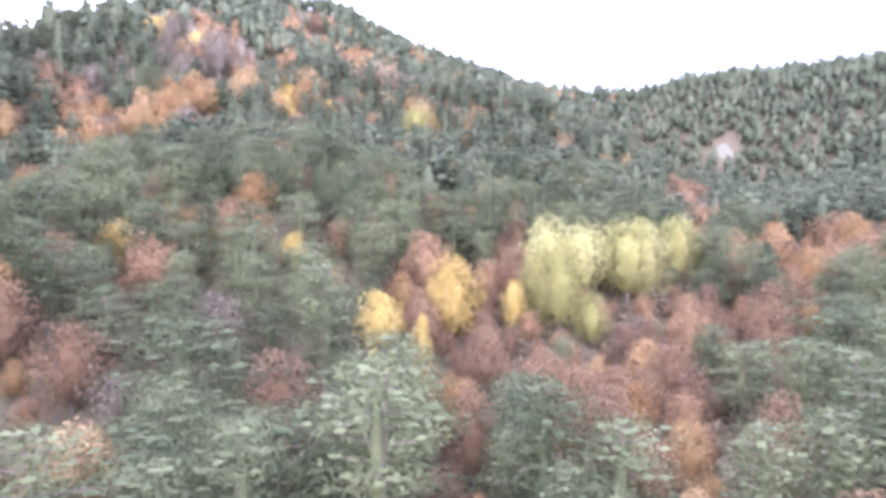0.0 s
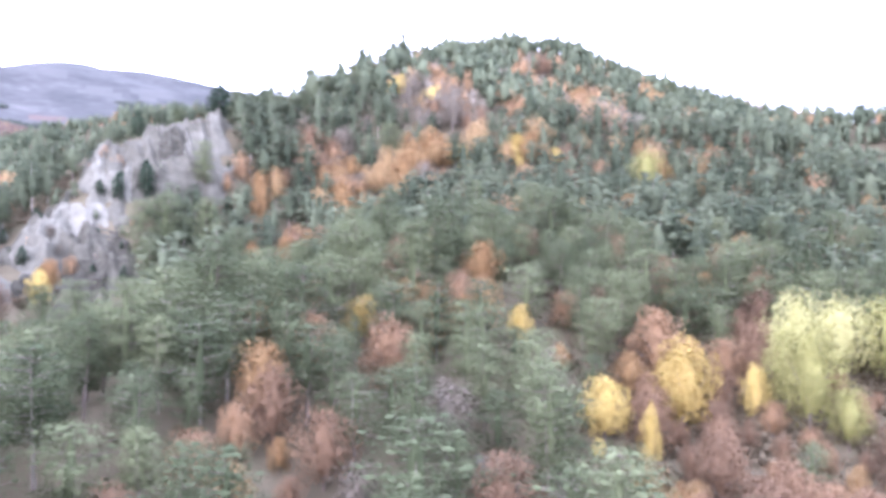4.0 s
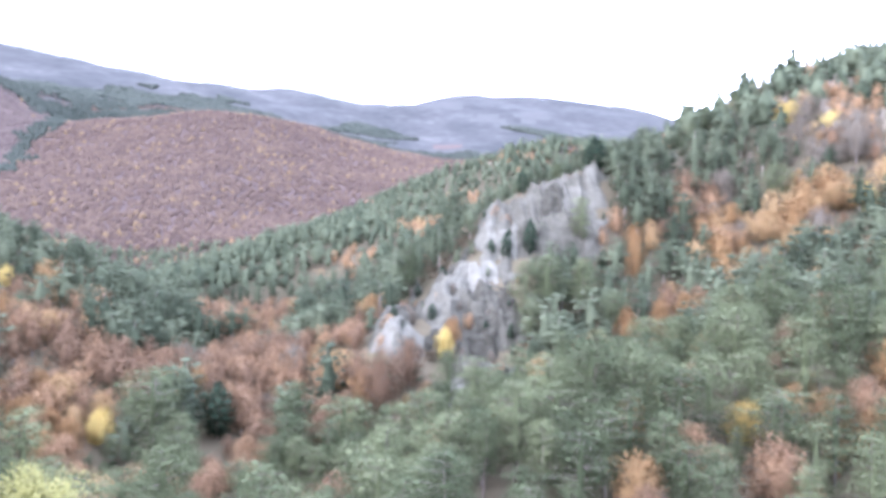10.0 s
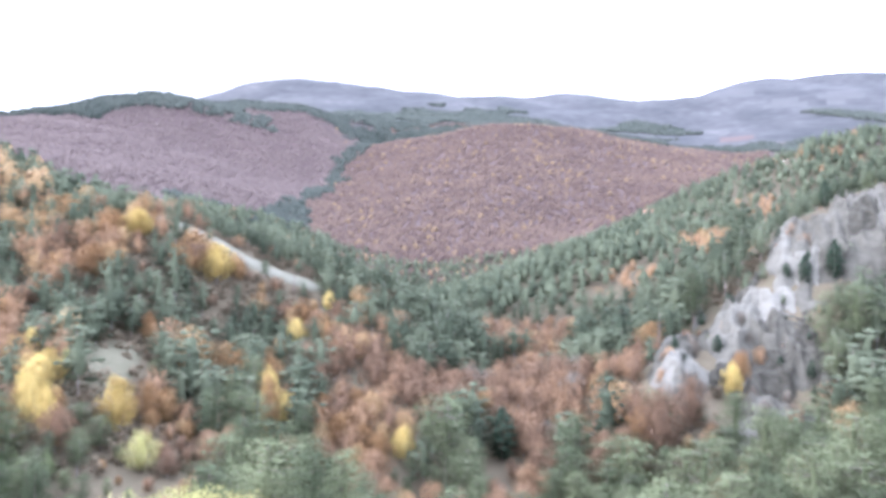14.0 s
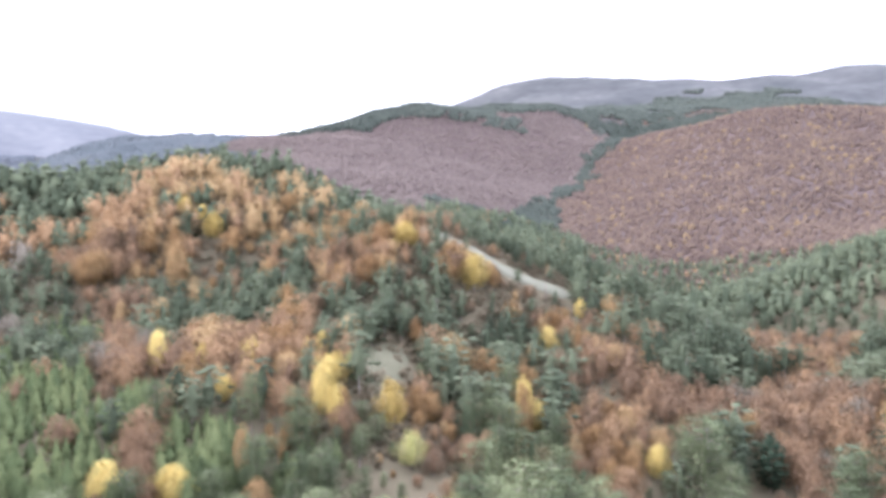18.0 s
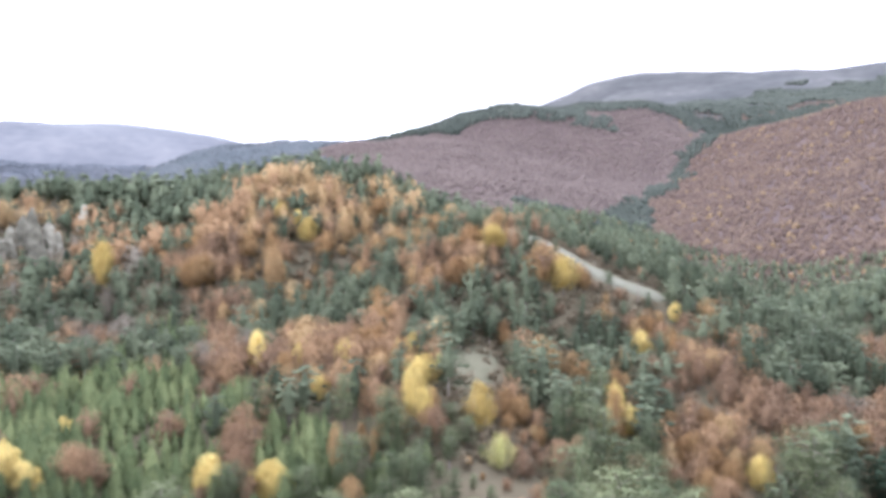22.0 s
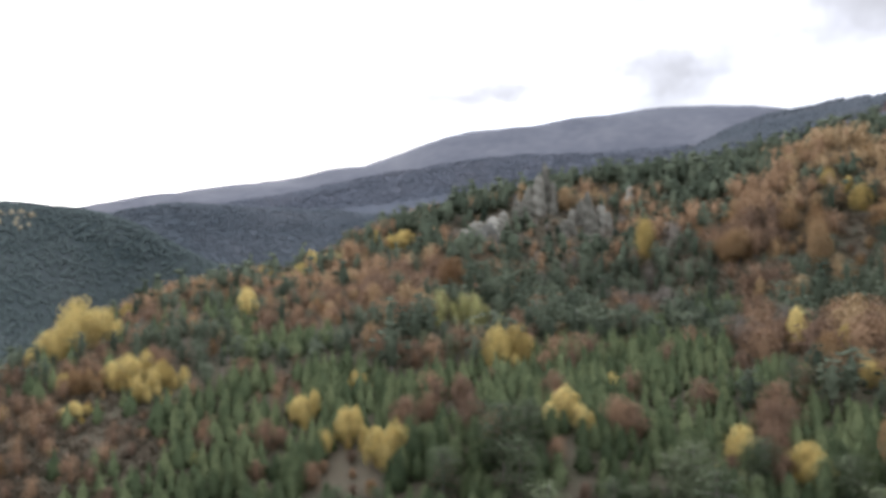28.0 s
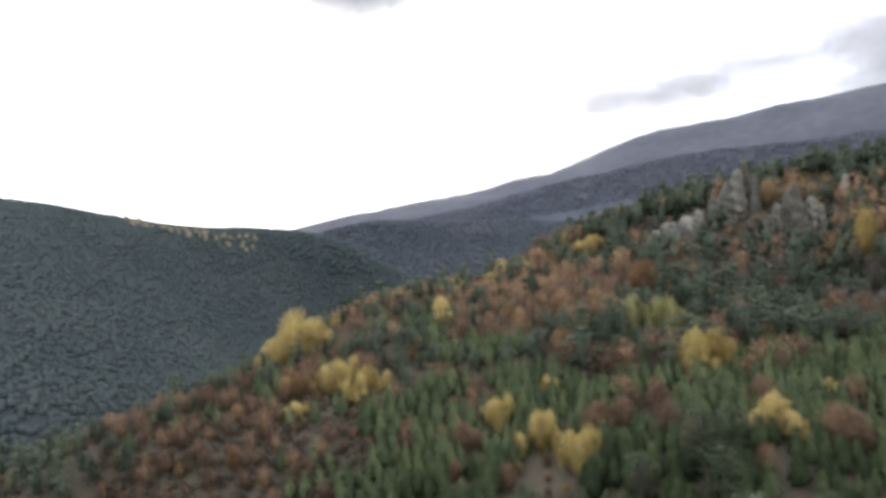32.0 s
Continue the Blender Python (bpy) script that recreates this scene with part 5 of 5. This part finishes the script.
# azimuth, range, height, width of each spire, tower by tower
TOWERS = [
    [(129.0, 372, 19, 8), (129.8, 376, 15, 8), (130.6, 374, 11, 7), (128.3, 378, 12, 7), (131.2, 370, 8, 6), (127.6, 380, 8, 5)],
    [(132.6, 392, 22, 6), (133.3, 388, 18, 9), (134.2, 386, 14, 9), (134.9, 382, 10, 8), (132.0, 390, 15, 6)],
    [(136.2, 374, 9, 8), (137.2, 372, 8, 10), (138.4, 368, 8, 12), (139.4, 364, 7, 9)],
    [(126.0, 395, 11, 5)],
]
for n_t, tower in enumerate(TOWERS):
    x0, y0, z0 = place(*tower[0][:2])
    root = tagged(new("rock_tower"), "group of pale limestone spires standing out of the wood", "rock", "limestone towers")
    root.location = (x0, y0, z0)
    for q, (az, r, h, w) in enumerate(tower):
        x, y, z = place(az, r)
        spire(100 + n_t * 10 + q, h * 1.3, w * 1.15, root, (x - x0, y - y0, z - z0))


# ---- the woods across the valley: low clumps, one mesh for each colour ----
def clump(seed):
    rng = np.random.RandomState(seed)
    a = np.linspace(0, 2 * np.pi, 4, endpoint=False)
    rings = []
    for z, rad in ((0.0, 0.50), (0.55, 0.52)):
        rr = rad * rng.uniform(0.75, 1.25, 4)
        rings.append(np.stack([np.cos(a) * rr, np.sin(a) * rr, np.full(4, z) + rng.uniform(-0.1, 0.1, 4)], -1))
    v = np.concatenate(rings + [np.array([[0.05, -0.04, 1.0]])])
    i = np.arange(4)
    n = (i + 1) % 4
    f = np.concatenate([np.stack([i, n, n + 4], -1), np.stack([i, n + 4, i + 4], -1), np.stack([i + 4, n + 4, np.full(4, 8)], -1)])
    return v, f


CLUMPS = [clump(s) for s in range(6)]


def far_wood(name, label, mat, az, r, h, w):
    z = ground_height(np.radians(az), r)
    x, y = HUB[0] - r * np.sin(np.radians(az)), HUB[1] + r * np.cos(np.radians(az))
    rng = np.random.RandomState(len(az))
    vs, fs, tn, base = [], [], [], 0
    turns, tones = rng.uniform(0, 6.28, len(az)), rng.uniform(0, 1, len(az))
    for k in range(len(az)):
        v, f = CLUMPS[k % 6]
        c, s = math.cos(turns[k]) * w[k], math.sin(turns[k]) * w[k]
        vs.append(np.stack([v[:, 0] * c - v[:, 1] * s + x[k], v[:, 0] * s + v[:, 1] * c + y[k], v[:, 2] * h[k] + z[k] - 0.5], -1))
        fs.append(f + base)
        tn.append(np.full(len(v), tones[k]))
        base += len(v)
    tagged(mesh_object(name, np.concatenate(vs), np.concatenate(fs), mat, smooth=True, tone=np.concatenate(tn)), label, "woods", kind="stuff")


def scatter(seed, n, az0, az1, r0, r1):
    rng = np.random.RandomState(seed)
    return rng.uniform(az0, az1, n), np.sqrt(rng.uniform(r0 ** 2, r1 ** 2, n)), rng


# dark pine belts of the far ranges: azimuths, ranges, half-depth
BELTS = [((60, 66, 74, 83, 92, 98), (2020, 2130, 2130, 1860, 1720, 1600), 210), ((50.7, 55.6, 62.5), (2254, 2346, 1950), 60), ((52.4, 58.8), (2165, 2100), 40),
         ((40, 44, 49, 54), (2060, 1950, 1940, 1900), 110), ((36, 40, 44), (2250, 2300, 2380), 50)]


def far_woods():
    az, r, rng = scatter(31, 72000, 46, 122, 600, 2000)
    x, y = r * np.sin(np.radians(az)), r * np.cos(np.radians(az))
    damp = rough_noise(x, y, 90.0, 33) + 0.5 * rough_noise(x, y, 35.0, 34)
    valley = np.interp(r, (500, 900, 1300, 1750), (84.5, 83.6, 80.2, 75.9))
    gully = (np.abs(az - valley) * r * 0.0175 < 16 + 26 * damp) & (rng.uniform(size=len(az)) < 0.75)
    line = np.interp(az, (66.7, 80.8, 91.8, 97.6, 104.9, 119.5), (1900, 1800, 1680, 1550, 1500, 1500))
    crest = np.abs(r - line) < 40 + 45 * damp
    green = gully | crest | (az > 109 + 6 * damp) | ((damp > 0.98) & (r < 900))
    h = rng.uniform(4.5, 7.5, len(az))
    gold = ~green & (az < 80) & (rng.uniform(size=len(az)) < 0.015 + 0.04 * (rough_noise(x, y, 60.0, 35) > 0.2))
    brown = ~green & ~gold
    for name, label, mat, sel in (("far_brown_woods", "leafless pinkish-brown woods on the range across the valley", M_FARBROWN, brown & (az > valley)),
                                  ("far_rust_woods", "rust-brown autumn beech woods on the rounded hill", M_FARDOME, brown & (az <= valley))):
        far_wood(name, label, mat, az[sel], r[sel], h[sel] * 0.85, h[sel] * 0.85)
    far_wood("far_gold_trees", "scattered orange and gold trees in far brown woods", M_FARGOLD, az[gold], r[gold], h[gold] * 1.1, h[gold])
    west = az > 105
    tall = np.where(crest, 2.3, 1.5)
    # west end reuses the south ridge material, so haze is in its slate-blue colour
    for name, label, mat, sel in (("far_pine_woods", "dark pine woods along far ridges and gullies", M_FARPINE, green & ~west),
                                  ("slate_woods", "dark woods at the end of the range, tinted slate-blue with haze", M_SOUTHNEAR, green & west)):
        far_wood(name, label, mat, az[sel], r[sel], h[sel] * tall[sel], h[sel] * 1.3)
    az, r, rng = scatter(37, 42000, 35, 98, 1550, 2500)
    x, y = r * np.sin(np.radians(az)), r * np.cos(np.radians(az))
    damp = rough_noise(x, y, 110.0, 38) + 0.5 * rough_noise(x, y, 45.0, 39)
    keep = np.zeros(len(az), bool)
    for azs, rs, half in BELTS:
        keep |= (az > azs[0]) & (az < azs[-1]) & (np.abs(r - np.interp(az, azs, rs)) < half * (1 + 0.6 * damp) * np.clip(np.minimum(az - azs[0], azs[-1] - az) / 2.5, 0, 1)) & (damp > -1.0)
    for c_az, c_r, d_az, d_r in PASTURES:
        keep &= ((az - c_az) / d_az) ** 2 + ((r - c_r) / d_r) ** 2 > 0.9
    h = rng.uniform(7, 11, len(az))
    far_wood("far_pine_belts", "dark pine belts on the far mountain slopes", M_FARPINE, az[keep], r[keep], h[keep], h[keep] * 1.6)
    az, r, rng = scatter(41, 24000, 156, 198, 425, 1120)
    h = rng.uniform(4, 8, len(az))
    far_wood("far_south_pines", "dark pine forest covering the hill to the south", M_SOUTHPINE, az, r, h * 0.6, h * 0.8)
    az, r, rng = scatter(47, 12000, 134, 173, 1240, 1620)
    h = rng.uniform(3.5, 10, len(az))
    far_wood("south_ridge_pines", "dark pine woods on the middle ridge to the south, tinted haze-blue", M_SOUTHNEAR, az, r, h * 0.5, h * 1.1)
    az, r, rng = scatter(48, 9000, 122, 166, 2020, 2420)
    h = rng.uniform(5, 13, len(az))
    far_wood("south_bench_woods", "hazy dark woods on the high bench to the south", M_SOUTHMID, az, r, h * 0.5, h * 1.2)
    rng = np.random.RandomState(43)
    n = 60
    az = rng.uniform(172.0, 181.5, n)
    r = 930 + rng.uniform(-16, 16, n)
    h = rng.uniform(3.5, 7.5, n)
    far_wood("far_south_gold_trees", "small pale gold trees along the crest of the southern pine hill", M_PALEGOLD, az, r, h * 1.2, h)


far_woods()


# ---- undergrowth between the trees ----
def undergrowth():
    rng = np.random.RandomState(77)
    zones = ((80, 104, 165, 330, 4500), (104, 126, 255, 420, 4000), (126, 182, 255, 410, 3500), (164, 185, 160, 260, 1500), (36, 58, 165, 262, 2200), (-22, 12, 72, 170, 1500))
    az = np.concatenate([rng.uniform(a, b, n) for a, b, _, _, n in zones])
    r = np.concatenate([np.sqrt(rng.uniform(p * p, q * q, n)) for _, _, p, q, n in zones])
    keep = np.array([not in_face(a, q, 0) and not (int(a * 977) % 4 and any(((a - ca) / da) ** 2 + ((q - cr) / dr) ** 2 < 0.8 for ca, cr, da, dr in CLEARINGS[:3]))
                     and not (80.5 < a < 94 and -4 < 301 - (93.6 - a) * 24 / 12.4 - q < 6) for a, q in zip(az, r)])
    az, r = az[keep], r[keep]
    z = ground_height(np.radians(az), r)
    x, y = HUB[0] - r * np.sin(np.radians(az)), HUB[1] + r * np.cos(np.radians(az))
    temps = [crown_of(np.random.RandomState(s), [(0, 0, 0.5), (0.5, 0.2, 0.3)], [(0.7, 0.7, 0.55), (0.5, 0.5, 0.4)], 13, 0.5, 0.0, 0.8, 0.3) for s in range(6)]
    vs, fs, ns, tn, base = [], [], [], [], 0
    for k in range(len(az)):
        v, f, nn = temps[k % 6]
        s = rng.uniform(0.8, 2.4)
        vs.append(v * s + (x[k], y[k], z[k]))
        fs.append(f + base)
        ns.append(nn)
        tn.append(np.full(len(v), rng.uniform(0, 1)))
        base += len(v)
    tagged(mesh_object("undergrowth", np.concatenate(vs), np.concatenate(fs), M_SHRUB, tone=np.concatenate(tn), normals=np.concatenate(ns)),
           "low brown and olive shrubs and dry grass between the trees", "shrubs", kind="stuff")


undergrowth()


# ---- open ground laid on the slope ----
def patch(name, label, az0, r0, az1, r1, width, mat, seed, wob=0.3, up=0.12):
    """A strip of open ground between two points, following the land, with ragged edges."""
    n, m = 60, 9
    t, s = np.meshgrid(np.linspace(0, 1, n), np.linspace(-1, 1, m), indexing="ij")
    a0, a1 = math.radians(az0), math.radians(az1)
    p0 = np.array([-r0 * math.sin(a0), r0 * math.cos(a0)])
    p1 = np.array([-r1 * math.sin(a1), r1 * math.cos(a1)])
    d = (p1 - p0) / np.linalg.norm(p1 - p0)
    nrm = np.array([-d[1], d[0]])
    wide = width * 0.5 * (1 + wob * rough_noise(t * 14, t * 3, 1.0, seed)) * np.sqrt(np.clip(1 - (2 * t - 1) ** 8, 0.02, 1))
    bend = wob * width * 0.5 * rough_noise(t * 4, t * 0 + 3.3, 1.0, seed + 1)
    p = p0 + (p1 - p0) * t[..., None] + nrm * (s * wide + bend)[..., None]
    az, r = np.arctan2(-p[..., 0], p[..., 1]), np.hypot(p[..., 0], p[..., 1])
    az = np.where(az < -1.4, az + 2 * np.pi, az)
    z = ground_height(az, r) + up * (1 - np.abs(s) ** 6) - 0.05
    v = np.stack([p[..., 0] + HUB[0], p[..., 1] + HUB[1], z], -1).reshape(-1, 3)
    return tagged(mesh_object(name, v, grid_faces(n, m, False), mat, smooth=True), label, "ground", kind="structure")


patch("bare_brow", "pale dry grass on the bare brow of the hill", 94.2, 303, 80.8, 276, 5.5, M_BROW, 51, up=0.9)
patch("meadow", "grey-green dry meadow among autumn trees", 95.0, 228, 98.0, 184, 13, M_PATH, 53)
patch("meadow_path", "dry grass path between the trees", 98.3, 180, 105.0, 158, 3.5, M_PATH, 54)
patch("hill_track", "pale dirt track on a ledge below the rock", 50.6, 176, 45.5, 186, 3.5, M_BROW, 55, up=0.5)
patch("scree", "pale bare scree on the wooded hillside", -9.4, 340, -11.0, 312, 10, M_BROW, 57)
patch("ridge_clearing", "pale dry clearing on the dark wooded ridge", -20.4, 486, -22.2, 462, 12, M_BROW, 58)
patch("bare_knoll", "pale dry grass on a bare knoll of the crest", 32.9, 318, 30.9, 329, 9, M_BROW, 59, up=0.5)


def snag(az, r, h, lean, way):
    """A leaning dead trunk with a few broken branches."""
    x, y, z = place(az, r)
    root = tagged(new("dead_tree"), "leaning grey dead trunk with broken branches", "tree")
    root.location = (x, y, z)
    top = np.array([math.cos(way) * h * lean, math.sin(way) * h * lean, h])
    mesh_object("trunk", *merged([stick((0, 0, -0.5), top * 0.6, 0.26, 0.18), stick(top * 0.6, top, 0.18, 0.08)]), M_BARK, root)
    for k in range(4):
        p = top * (0.55 + 0.12 * k)
        a = 2.4 * k + way
        mesh_object("branch", *stick(p, p + np.array([math.cos(a), math.sin(a), 0.5]) * (1.4 - 0.2 * k), 0.06, 0.02, 5), M_BARK, root)


for spec in [(41.9, 84, 10.5, 0.25, 0.4), (54.0, 224, 13, 0.02, 0.0), (83.0, 272, 11, 0.03, 1.0)]:
    snag(*spec)


def house(az, r, turn_deg, w, d, h, roof):
    """A small village house: walls, gabled roof, door and windows."""
    x, y, z = place(az, r)
    root = tagged(new("house"), "small pale plastered house with a tiled roof among pines", "house", "houses of the far village")
    root.matrix_basis = pose(x, y, z - 0.4, 0, 0, turn_deg)
    wv = np.array([(-w, -d, 0), (w, -d, 0), (w, d, 0), (-w, d, 0), (-w, -d, h), (w, -d, h), (w, d, h), (-w, d, h)]) * (0.5, 0.5, 1)
    wf = np.array([(0, 1, 5, 4), (1, 2, 6, 5), (2, 3, 7, 6), (3, 0, 4, 7), (4, 5, 6, 7)])
    mesh_object("wall", wv, wf, M_WALL, root)
    e = 0.4
    rv = np.array([(-w / 2 - e, -d / 2 - e, h), (w / 2 + e, -d / 2 - e, h), (w / 2 + e, 0, h + roof), (-w / 2 - e, 0, h + roof), (-w / 2 - e, d / 2 + e, h),
                   (w / 2 + e, d / 2 + e, h)]) + (0, 0, 0.06)
    rv = np.r_[rv, rv + (0, 0, 0.2)]
    rf = np.array([(6, 7, 8, 9), (9, 8, 11, 10), (0, 3, 2, 1), (3, 4, 5, 2), (0, 1, 7, 6), (4, 10, 11, 5), (0, 6, 9, 3), (3, 9, 10, 4), (1, 2, 8, 7), (2, 5, 11, 8)])
    mesh_object("roof", rv, rf, M_ROOF, root)
    for k in range(3):
        cx = (k - 1) * w * 0.3
        q = np.array([(cx - 0.5, -d / 2 - 0.05, 1.0), (cx + 0.5, -d / 2 - 0.05, 1.0), (cx + 0.5, -d / 2 - 0.05, 2.2), (cx - 0.5, -d / 2 - 0.05, 2.2)])
        q = np.r_[q, q + (0, 0.1, 0)]
        mesh_object("window", q, np.array([(0, 1, 2, 3), (4, 7, 6, 5), (0, 4, 5, 1), (1, 5, 6, 2), (2, 6, 7, 3), (3, 7, 4, 0)]), M_BARK, root)


for spec in [(46.2, 640, 40, 11, 8, 5, 3), (44.9, 655, 20, 9, 7, 5, 3), (47.2, 632, 60, 8, 6, 4, 2.5), (54.6, 556, 30, 8, 6, 4, 2.5)]:
    house(*spec)
